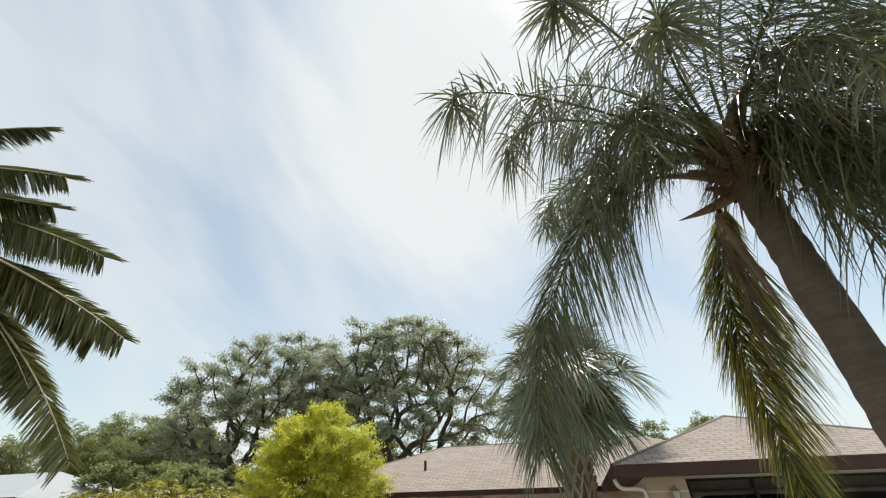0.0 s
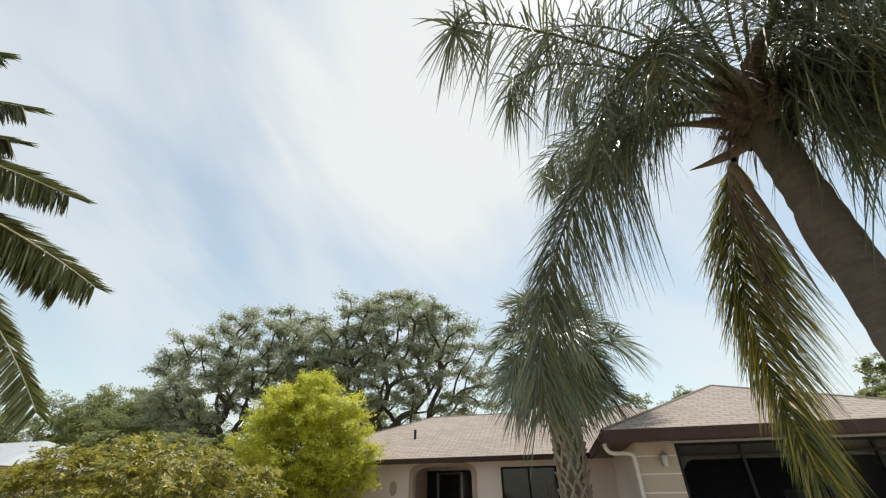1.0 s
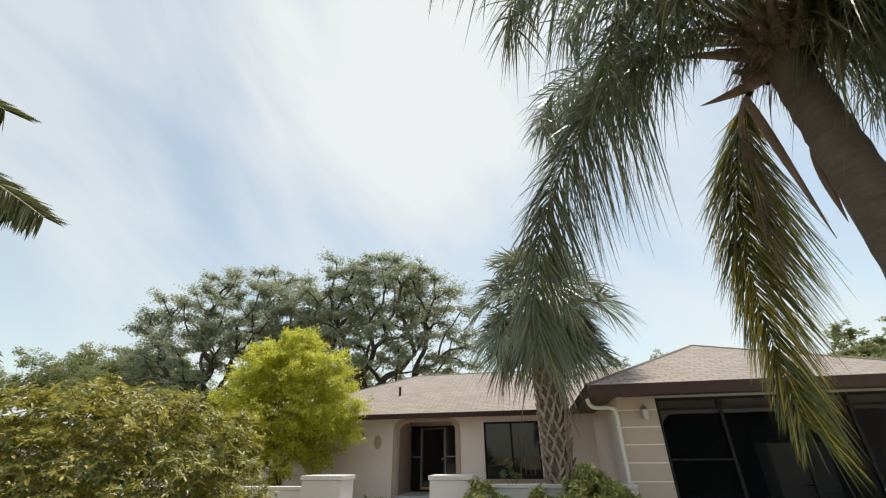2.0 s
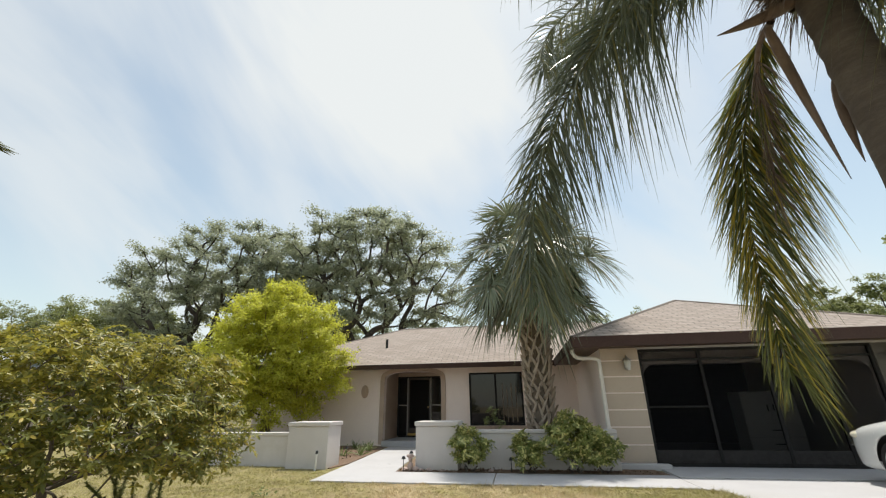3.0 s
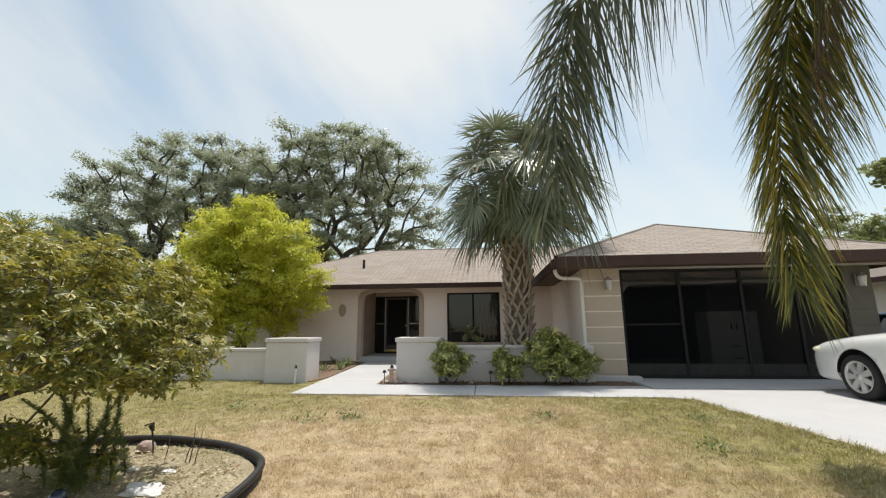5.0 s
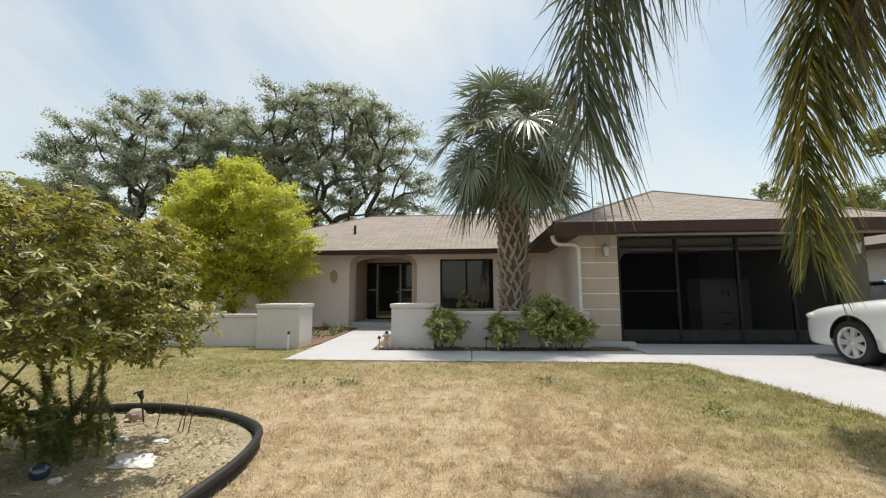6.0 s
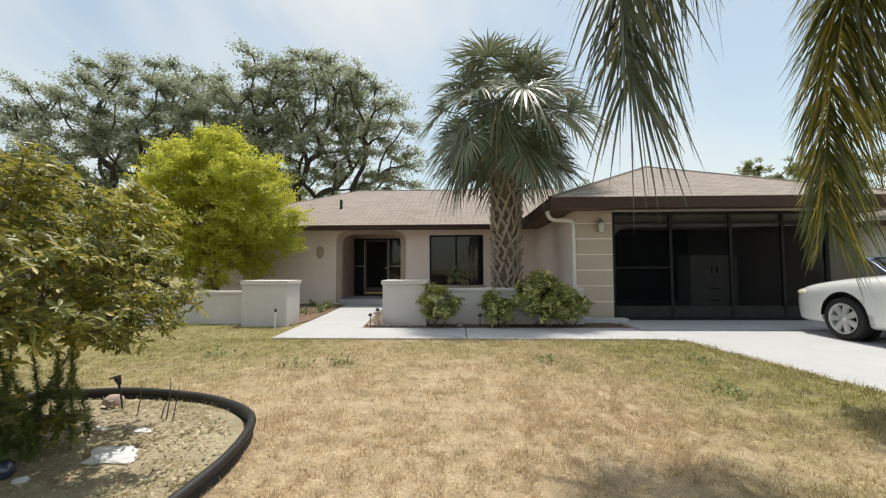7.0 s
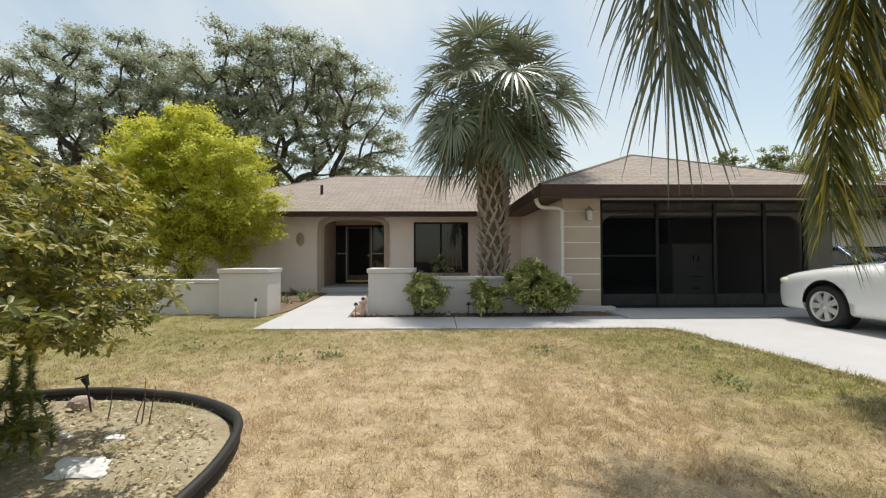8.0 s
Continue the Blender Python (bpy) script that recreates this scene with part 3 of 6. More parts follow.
for z, h in ((0.03, 0.07), (1.10, 0.035), (2.03, 0.04), (2.22, 0.07)):
    for x0, x1 in ((3.157, 4.278), (4.337, 5.498), (5.557, 6.548), (6.607, 7.418)):
        if z == 1.10 and x0 > 4.3:
            continue
        part("screen_rail", box(bmesh.new(), x0, x1, GY + 0.035, GY + 0.085, z, z + h), M_FRAME, scr)
of_house(box_part("track_pipe", (3.0, 8.5, 9.22, 9.26, 2.235, 2.275), M_FRAME_PALE, house, "pale metal rod under the eave"))
r = 0.28
corner = [(3.17 + r - r * math.cos(a), 1.97 - r + r * math.sin(a)) for a in [math.pi / 2 * k / 8 for k in range(9)]]
bm = prism(bmesh.new(), [(3.105, 0.04), (3.17, 0.04), *corner, *[(10.58 - x, z) for x, z in corner[::-1]], (7.41, 0.04), (7.475, 0.04), (7.475, 2.295), (3.105, 2.295)], GY + 0.12, GY + 0.19)
bmesh.ops.recalc_face_normals(bm, faces=bm.faces)
bmesh.ops.triangulate(bm, faces=[f for f in bm.faces if len(f.verts) > 4])
of_house(part("garage_header", bm, M_STUCCO, house, "tan stucco header with rounded corners behind the screen"))
for x0, x1 in ((3.157, 4.278), (4.337, 5.498), (5.557, 6.548), (6.607, 7.418)):
    part("kick_panel", box(bmesh.new(), x0, x1, GY + 0.045, GY + 0.058, 0.101, 0.32), M_KICK, scr)
# garage inside; its shade is in the near-black back wall and ceiling
of_house(box_part("garage_back_wall", (2.54, 7.79, 15.2, 15.3, -0.1, 2.4), M_INSIDE_SHADE, house))
of_house(box_part("garage_floor", (2.54, 7.79, 9.62, 15.2, -0.1, 0.035), M_CONCRETE, house))
of_house(box_part("garage_ceiling", (2.54, 7.79, 9.78, 15.2, 2.36, 2.4), M_INSIDE_SHADE, house))
for i in range(4):
    of_house(box_part("overhead_door_panel", (3.05, 7.4, 9.85 + 0.52 * i, 10.34 + 0.52 * i, 2.12, 2.16), M_WHITE, house, "raised white overhead garage door panel", 0.01))
step = tagged(part("doorstep_kerb", box(bmesh.new(), 2.15, 3.28, 9.28, 9.48, -0.02, 0.10, 0.02), M_CONCRETE), "narrow pale concrete kerb at the garage corner", "kerb")


def cabinet():
    ob = tagged(empty("storage_cabinet", (6.45, 12.0, 0.035)), "dull grey storage cabinet standing in the dark garage", "cabinet")
    part("body", box(bmesh.new(), -0.6, 0.6, -0.3, 0.3, 0.06, 1.40, 0.015), M_CABINET, ob)
    for x0, x1 in ((-0.59, -0.005), (0.005, 0.59)):
        d = part("door", box(bmesh.new(), x0, x1, -0.325, -0.302, 0.72, 1.38, 0.008), M_CABINET, ob)
        xm = x1 - 0.06 if x0 < -0.1 else x0 + 0.06
        part("handle", box(bmesh.new(), xm - 0.01, xm + 0.01, -0.35, -0.327, 0.95, 1.1), M_FRAME, d)
    for z in (0.1, 0.4):
        dr = part("drawer", box(bmesh.new(), -0.59, 0.59, -0.325, -0.302, z, z + 0.28, 0.008), M_CABINET, ob)
        part("handle", box(bmesh.new(), -0.1, 0.1, -0.35, -0.327, z + 0.13, z + 0.15), M_FRAME, dr)
    part("plinth", box(bmesh.new(), -0.56, 0.56, -0.26, 0.26, 0.0, 0.06), M_BLACK, ob)


cabinet()


def downspout():
    ob = tagged(empty("downspout", (2.27, 9.5, 0)), "cream metal downspout bending from the eave to the wall", "downspout")
    pts = bezier((1.72, 9.42, 2.30), (1.74, 9.42, 2.02), (1.95, 9.45, 2.13), (2.16, 9.48, 2.10), 9)
    pts = np.concatenate([pts, bezier((2.2, 9.485, 2.09), (2.25, 9.49, 2.08), (2.27, 9.49, 2.04), (2.27, 9.49, 1.95), 6), [(2.27, 9.49, 1.0), (2.27, 9.49, 0.12), (2.25, 9.40, 0.04)]])
    V, F = tube_arrays(pts - np.array((2.27, 9.5, 0)), [0.042] * len(pts), 10)
    arr_part("pipe", V, F, M_SPOUT, ob, "", True)
    for z in (1.7, 0.7):
        part("bracket", box(bmesh.new(), -0.05, 0.058, -0.06, 0.04, z, z + 0.03), M_SPOUT, ob)


downspout()


def wall_lantern(x, z):
    ob = tagged(empty("wall_lantern", (x, 9.56, z)), "small pale metal wall lantern with glass", "wall lamp", "garage lanterns")
    part("backplate", box(bmesh.new(), -0.05, 0.05, -0.025, 0.004, -0.12, 0.12, 0.01), M_FRAME_PALE, ob)
    bm = bmesh.new()
    bmesh.ops.create_cone(bm, cap_ends=True, segments=8, radius1=0.05, radius2=0.075, depth=0.2, matrix=Matrix.Translation((0, -0.11, -0.04)))
    part("glass", bm, M_LANTERN, ob)
    bm = bmesh.new()
    bmesh.ops.create_cone(bm, cap_ends=True, segments=8, radius1=0.09, radius2=0.015, depth=0.08, matrix=Matrix.Translation((0, -0.11, 0.10)))
    part("cap", bm, M_FRAME_PALE, ob)
    V, F = tube_arrays([(0, -0.02, 0.09), (0, -0.07, 0.16), (0, -0.11, 0.13)], [0.012] * 3)
    arr_part("arm", V, F, M_FRAME_PALE, ob)


wall_lantern(2.83, 1.98)
wall_lantern(7.72, 1.98)


def medallion(x, z):
    bm = bmesh.new()
    for k, (r, d) in enumerate(((1.0, 0.03), (0.72, 0.055), (0.36, 0.075))):
        bmesh.ops.create_cone(bm, cap_ends=True, segments=24, radius1=0.5 * r, radius2=0.46 * r, depth=d,
                              matrix=Matrix.Translation((x, 13.848 - d / 2, z)) @ Matrix.Diagonal((0.26, 1, 0.42, 1)) @ Matrix.Rotation(radians(90), 4, "X"))
    tagged(part("wall_medallion", bm, M_TRIM_TAN, None, "", False), "oval tan plaster medallion on the wall", "wall ornament", "medallions")


medallion(-5.18, 1.92)
medallion(-4.56, 1.66)


# ---- yard walls ----
def yard_pillar(x0, x1, y0, y1):
    ob = tagged(empty("gate_pillar", ((x0 + x1) / 2, (y0 + y1) / 2, 0)), "square white stucco pillar beside the path", "pillar", "gate pillars")
    w, d = (x1 - x0) / 2, (y1 - y0) / 2
    part("shaft", box(bmesh.new(), -w, w, -d, d, -0.08, 0.80, 0.012), M_YARDWALL, ob)
    part("cap", box(bmesh.new(), -w - 0.025, w + 0.025, -d - 0.025, d + 0.025, 0.802, 0.885, 0.015), M_YARDWALL, ob)


def yard_wall(name, x0, x1, y0, y1, z):
    ob = tagged(empty(name, ((x0 + x1) / 2, (y0 + y1) / 2, 0)), "low white stucco garden wall", "garden wall", "garden walls")
    w, d = (x1 - x0) / 2, (y1 - y0) / 2
    part("shaft", box(bmesh.new(), -w, w, -d, d, -0.08, z - 0.07, 0.008), M_YARDWALL, ob)
    part("cap", box(bmesh.new(), -w, w, -d - 0.02, d + 0.02, z - 0.068, z, 0.012), M_YARDWALL, ob)


yard_pillar(-4.36, -3.46, 8.81, 9.46)
yard_pillar(-1.59, -0.74, 8.81, 9.46)
yard_wall("yard_wall", -9.4, -4.39, 9.15, 9.35, 0.665)
yard_wall("yard_wall", -0.71, 2.32, 9.05, 9.25, 0.72)


# ---- trees and shrubs ----
def make_tree(name, base, trunk_h, trunk_r, lobes, leaf, count, leafmat, barkmat, label, category, seed, spread=0.4, clumps=20, stems=1, template=(LEAF_V, LEAF_F), hang=0.0, group="", low=-0.35, whorl=0):
    """A trunk with bent limbs to each lobe of the crown, twigs in the lobe, and leaves gathered in loose clumps on the twigs.
    lobes: centre from the base, and radius (flattened by 0.8). low: how far down the clumps go. whorl: leaves in each rosette."""
    rng = np.random.default_rng(seed)
    ob = tagged(empty(name, base), label, category, group)
    wood = Pile()
    fork = np.array((0, 0, trunk_h))
    for s in range(stems):
        a = 2 * math.pi * s / stems + seed
        off = np.array((math.cos(a), math.sin(a), 0)) * trunk_r * (1.8 if stems > 1 else 0)
        pts = [off + np.array((rng.normal() * trunk_r * 0.25 * k, rng.normal() * trunk_r * 0.25 * k, trunk_h * k / 5 - 0.05)) + off * 0.6 * k for k in range(6)]
        wood.tube(pts, [trunk_r * (1.25 if k == 0 else 1.0 - 0.07 * k) for k in range(6)], 9)
    P, U, D = [], [], []
    total = sum(l[3] ** 2 for l in lobes)
    for lx, ly, lz, lr in lobes:
        c = np.array((lx, ly, lz), float)
        reach = np.linalg.norm(c - fork)
        mid = fork * 0.4 + c * 0.6 + rng.normal(size=3) * lr * 0.2 - np.array((0, 0, 0.10 * reach))
        r0 = trunk_r * 0.5
        branch = bezier(fork - np.array((0, 0, trunk_h * 0.12)), fork + (mid - fork) * 0.5 + rng.normal(size=3) * 0.12 * lr, mid, c, 10)
        branch[1:-1] += rng.normal(size=(8, 3)) * reach * 0.03
        wood.tube(branch, np.linspace(r0, r0 * 0.3, 10), 6)
        k_leaf = max(1, int(count * lr ** 2 / total / clumps))
        for j in range(clumps):
            d = dirs(rng, 1, low)[0]
            e = c + d * lr * np.array((1, 1, 0.8)) * rng.uniform(0.35, 1.05)
            s = branch[rng.integers(5, 10)]
            tw = bezier(s, s * 0.6 + e * 0.4 + rng.normal(size=3) * lr * 0.14, s * 0.3 + e * 0.7 + rng.normal(size=3) * lr * 0.12, e, 5)
            wood.tube(tw, np.linspace(r0 * 0.14, r0 * 0.04, 5), 4)
            size = lr * spread * rng.uniform(0.7, 1.25)
            m = max(1, k_leaf // whorl) if whorl else k_leaf
            q = dirs(rng, m) * rng.random((m, 1)) ** 0.45 * np.array((1, 1, 0.68)) * size + rng.normal(size=(m, 3)) * size * 0.12
            up = d * 0.6 + np.array((0, 0, 0.8)) + rng.normal(size=(m, 3)) * 0.5
            if whorl:
                up /= np.linalg.norm(up, axis=1, keepdims=True)
                a = np.cross(up, dirs(rng, m))
                a /= np.linalg.norm(a, axis=1, keepdims=True)
                b = np.cross(up, a)
                for w in range(whorl):
                    t = 2 * math.pi * (w + 0.3 * rng.random()) / whorl
                    P.append(e + q)
                    D.append(a * math.cos(t) + b * math.sin(t) + up * rng.uniform(0.1, 0.7) - np.array((0, 0, hang)))
                    U.append(up + rng.normal(size=(m, 3)) * 0.25)
            else:
                dd = dirs(rng, m)
                dd[:, 2] = dd[:, 2] * 0.5 - hang
                P.append(e + q)
                D.append(dd)
                U.append(up)
    wood.part("trunk", barkmat, ob, "", True)
    P, U, D = np.concatenate(P), np.concatenate(U), np.concatenate(D)
    V, F = scatter(*template, P, D, U, leaf * rng.uniform(0.65, 1.25, len(P)))
    arr_part("crown", V, F, leafmat, ob)
    return ob


def grown_tree(name, base, fork_z, trunk_r, centre, radii, pads, apart, pad_r, leaf, per_pad, leafmat, barkmat, label, category, seed, stems=1, floor=-0.55, flat=0.4, hang=0.0, whorl=0, template=(DIAMOND_V, DIAMOND_F), gaps=-0.3, power=2.0, extra=(), thin=0.05, hollow=0.35, core=0.62, youngmat=None, lumpy=0.14):
    """A tree grown limb by limb: sprays of leaves spread through a dome, each joined to the nearest limb that leads back to the fork.
    centre: of the dome, from the base. floor: how low in the dome the sprays go. gaps: above -1, open places in the crown. extra: more sprays."""
    rng = np.random.default_rng(seed)
    ob = tagged(empty(name, base), label, category)
    c, rad = np.array(centre, float), np.array(radii, float)
    cand = rng.uniform(-1, 1, (9000, 3))
    size = (np.abs(cand) ** power).sum(1) ** (1 / power)
    keep = []
    for q, w in zip(cand, size):
        if w > 1 or w < hollow or q[2] < floor or (q[2] < 0 and w < core):
            continue
        p = c + q * rad * (1 + lumpy * noise.noise(Vector(q) * 2.3 + Vector((seed, 0, 0))) + 0.5 * lumpy * noise.noise(Vector(q) * 6.0 + Vector((0, 0, seed))))
        if noise.noise(Vector(p / apart * 0.42) + Vector((0, seed, 0))) < gaps:
            continue
        if all(((p - k) ** 2 * (1, 1, 1.7)).sum() > apart ** 2 for k in keep):
            keep.append(p)
        if len(keep) == pads:
            break
    keep += [np.array(p, float) for p in extra]
    fork = np.array((0.0, 0.0, fork_z))
    keep.sort(key=lambda p: np.linalg.norm(p - fork))
    nodes, parent, far = [fork], [-1], [0.0]
    for p in keep:
        d = [np.linalg.norm(p - m) + 0.45 * f + (0.6 * max(0.0, m[2] - p[2]) if k else 0.0) for k, (m, f) in enumerate(zip(nodes, far))]
        b = int(np.argmin(d))
        step = np.linalg.norm(p - nodes[b])
        if step > 2.2 * apart:
            mid = nodes[b] * 0.5 + p * 0.5 + rng.normal(size=3) * step * 0.07 - np.array((0, 0, 0.06 * step))
            nodes.append(mid)
            parent.append(b)
            far.append(far[b] + step * 0.5)
            b = len(nodes) - 1
        nodes.append(p)
        parent.append(b)
        far.append(far[b] + np.linalg.norm(p - nodes[b]))
    load = [1.0] * len(nodes)
    for k in range(len(nodes) - 1, 0, -1):
        load[parent[k]] += load[k]
    wood = Pile()
    for q in range(stems):
        a = 2 * math.pi * q / stems + seed
        off = np.array((math.cos(a), math.sin(a), 0)) * trunk_r * (2.2 if stems > 1 else 0)
        pts = bezier(off * 1.6 - np.array((0, 0, 0.05)), off * 2.2 + np.array((0, 0, fork_z * 0.35)), off + np.array((trunk_r, 0, fork_z * 0.7)), fork + off * 0.2, 7)
        wood.tube(pts, [trunk_r * v for v in (1.45, 1.1, 1.0, 0.96, 0.93, 0.9, 0.85)], 9)
    thick = lambda v: trunk_r * max(thin, 0.92 * (v / load[0]) ** 0.45)
    for k in range(1, len(nodes)):
        a, b = nodes[parent[k]], nodes[k]
        span = np.linalg.norm(b - a)
        w1, w2 = rng.normal(size=3) * span * 0.13, rng.normal(size=3) * span * 0.13
        pts = bezier(a, a * 0.67 + b * 0.33 + w1, a * 0.33 + b * 0.67 + w2, b, 6)
        r0 = min(thick(load[k]) * 1.25, thick(load[parent[k]]))
        wood.tube(pts, np.linspace(r0, thick(load[k]) * 0.9, 6), 6)
    P, D, U, young = [], [], [], []
    for k in range(1, len(nodes)):
        e = nodes[k]
        if load[k] > 14:
            continue
        d = e - c
        d = d / (np.linalg.norm(d) + 1e-6)
        n_tw = 7
        ends = dirs(rng, n_tw) * np.array((1, 1, flat)) + d * np.array((0.45, 0.45, 0.2))
        ends *= pad_r * rng.uniform(0.6, 1.25, (n_tw, 1))
        ends[:, 2] -= hang * pad_r
        for o in ends:
            wood.tube([e, e + o * 0.5 + rng.normal(size=3) * pad_r * 0.08, e + o], [trunk_r * thin * 0.7, trunk_r * thin * 0.45, trunk_r * thin * 0.2], 4)
        m = max(1, per_pad // (whorl or 1))
        m = max(1, int(m * rng.uniform(0.7, 1.25)))
        pick = ends[rng.integers(0, n_tw, m)]
        q = e + pick * rng.uniform(0.25, 1.1, (m, 1)) + rng.normal(size=(m, 3)) * pad_r * np.array((0.2, 0.2, 0.13))
        up = d * 0.5 + np.array((0, 0, 0.9)) + rng.normal(size=(m, 3)) * 0.4
        fresh = rng.random(m) < (0.6 if (e[2] - c[2]) / rad[2] > 0.35 else 0.12)
        young += [fresh] * (whorl or 1)
        if whorl:
            up /= np.linalg.norm(up, axis=1, keepdims=True)
            a = np.cross(up, dirs(rng, m))
            a /= np.linalg.norm(a, axis=1, keepdims=True)
            b = np.cross(up, a)
            for w in range(whorl):
                t = 2 * math.pi * (w + 0.4 * rng.random()) / whorl
                P.append(q)
                D.append(a * math.cos(t) + b * math.sin(t) + up * rng.uniform(0.0, 0.6) - np.array((0, 0, 0.35)))
                U.append(up + rng.normal(size=(m, 3)) * 0.3)
        else:
            dd = dirs(rng, m)
            dd[:, 2] = dd[:, 2] * 0.6 - 0.15
            P.append(q)
            D.append(dd)
            U.append(up)
    wood.part("trunk", barkmat, ob, "", True)
    P, U, D = np.concatenate(P), np.concatenate(U), np.concatenate(D)
    young = np.concatenate(young) if youngmat else np.zeros(len(P), bool)
    for name, pick, mat in (("crown", ~young, leafmat), ("young_leaves", young, youngmat)):
        if pick.any():
            V, F = scatter(*template, P[pick], D[pick], U[pick], leaf * rng.uniform(0.6, 1.3, pick.sum()))
            arr_part(name, V, F, mat, ob)
    return ob


# big live oaks behind the house
grown_tree("oak_tree", (-9.3, 25.2, 0), 3.6, 0.46, (-0.3, 0, 8.5), (6.5, 4.0, 5.5), 180, 1.15, 0.88, 0.155, 540, M_OAK, M_BARK_FAR,
           "spreading live oak with crooked limbs and grey-green small leaves", "tree", 3, gaps=-0.17, lumpy=0.24)
grown_tree("oak_tree", (-20.3, 25.6, 0), 3.4, 0.44, (0.3, 0, 8.5), (7.8, 4.0, 5.7), 190, 1.2, 0.92, 0.155, 540, M_OAK, M_BARK_FAR,
           "spreading live oak with crooked limbs and grey-green small leaves", "tree", 8, gaps=-0.15, lumpy=0.24)
# bright lime-green tree before the front wall
grown_tree("lime_green_tree", (-6.95, 12.0, 0), 0.9, 0.05, (0.05, 0, 2.75), (2.0, 1.5, 2.0), 320, 0.34, 0.36, 0.07, 440, M_LIME, M_BARK,
           "bright lime-green leafy tree before the house wall", "tree", 5, stems=4, floor=-0.92, flat=0.9, gaps=-0.34, thin=0.1, hollow=0.15, core=0.2, lumpy=0.22)
# the large round shrub in the edged bed
low = [(-0.25 + 0.05 * k, -0.2 + 0.19 * (k % 4), 0.14 + 0.13 * (k * 7 % 4)) for k in range(16)]
grown_tree("round_shrub", (-3.0, 2.95, 0), 0.62, 0.036, (-0.18, 0.1, 1.12), (1.36, 1.06, 0.73), 300, 0.175, 0.15, 0.048, 174, M_SHRUB, M_BARK,
           "round shrub with waxy yellow-green leaves over a bare trunk", "shrub", 12, floor=-0.5, flat=0.5, hang=0.25, whorl=6, template=(BROAD_V, BROAD_F), gaps=-0.6, extra=low, thin=0.09, hollow=0.45, youngmat=M_SHRUB_YOUNG)
# variegated low bushes before the wall
for x, y, h, r, k in ((-0.52, 8.72, 0.84, 0.42, 2600), (0.62, 8.70, 0.70, 0.36, 2100), (1.46, 8.72, 1.06, 0.56, 5200), (1.95, 8.80, 0.80, 0.40, 2600)):
    make_tree("variegated_bush", (x, y, 0), 0.16, 0.02,
              [(0, 0, h * 0.62, r * 0.62), (r * 0.55, 0, h * 0.5, r * 0.5), (-r * 0.55, 0, h * 0.55, r * 0.5), (0.05, -r * 0.45, h * 0.38, r * 0.5), (-0.1, 0.1, h * 0.8, r * 0.42), (r * 0.3, -0.1, h * 0.28, r * 0.4), (-r * 0.35, -0.12, h * 0.26, r * 0.42)],
              0.085, k, M_SCHEFF, M_BARK, "low bush with green and yellow variegated leaves", "bush", int(50 + x * 10), 0.5, 10, 3, (BROAD_V, BROAD_F), hang=0.2, group="bushes by the wall", whorl=6)
make_tree("window_bush", (-0.15, 11.6, 0), 0.55, 0.018, [(0, 0, 0.95, 0.2), (0.15, 0, 0.75, 0.16), (-0.16, 0, 0.8, 0.16)], 0.09, 200, M_WEED, M_BARK, "thin young bush before the window", "bush", 71, 0.5, 5, 2, (BROAD_V, BROAD_F), hang=0.2, whorl=5)
# far trees all round
for i, (x, y, h, r) in enumerate(((-33, 29.5, 11.2, 3.8), (-30.5, 31.5, 11.0, 3.6), (-35.2, 31.0, 11.4, 3.8), (-40, 30.5, 11.2, 3.8), (-37.5, 28.5, 10.9, 3.6), (-42.5, 28.0, 10.8, 3.8), (-48, 29.0, 9.2, 3.6), (-29.0, 27.5, 9.0, 3.2), (7.5, 36.0, 8.8, 3.4), (11.5, 38.0, 9.8, 3.3), (18.6, 26.8, 8.5, 2.3), (21.8, 27.2, 8.8, 2.6),
                                  (14.9, 12.6, 8.4, 1.9), (-11.2, 15.6, 3.4, 1.6), (-13.6, 16.6, 4.0, 1.9), (-16.6, 17.2, 4.4, 2.2), (-20, 18.5, 4.6, 2.3), (-13.0, 33.0, 9.0, 4.0), (26, 27, 9.0, 3.2))):
    rng = np.random.default_rng(100 + i)
    lob = [(*(rng.normal(size=2) * r * 0.5), h * rng.uniform(0.35, 0.82), r * rng.uniform(0.34, 0.5)) for _ in range(11)] + [(0, 0, h * 0.86, r * 0.36)]
    make_tree("garden_tree", (x, y, 0), h * 0.28, 0.16, lob, 0.17, 20000, M_FARLEAF, M_BARK_FAR, "leafy green tree beyond the house", "tree", 200 + i, 0.32, 20, 1, (DIAMOND_V, DIAMOND_F), group="trees beyond the house", low=-1.0)


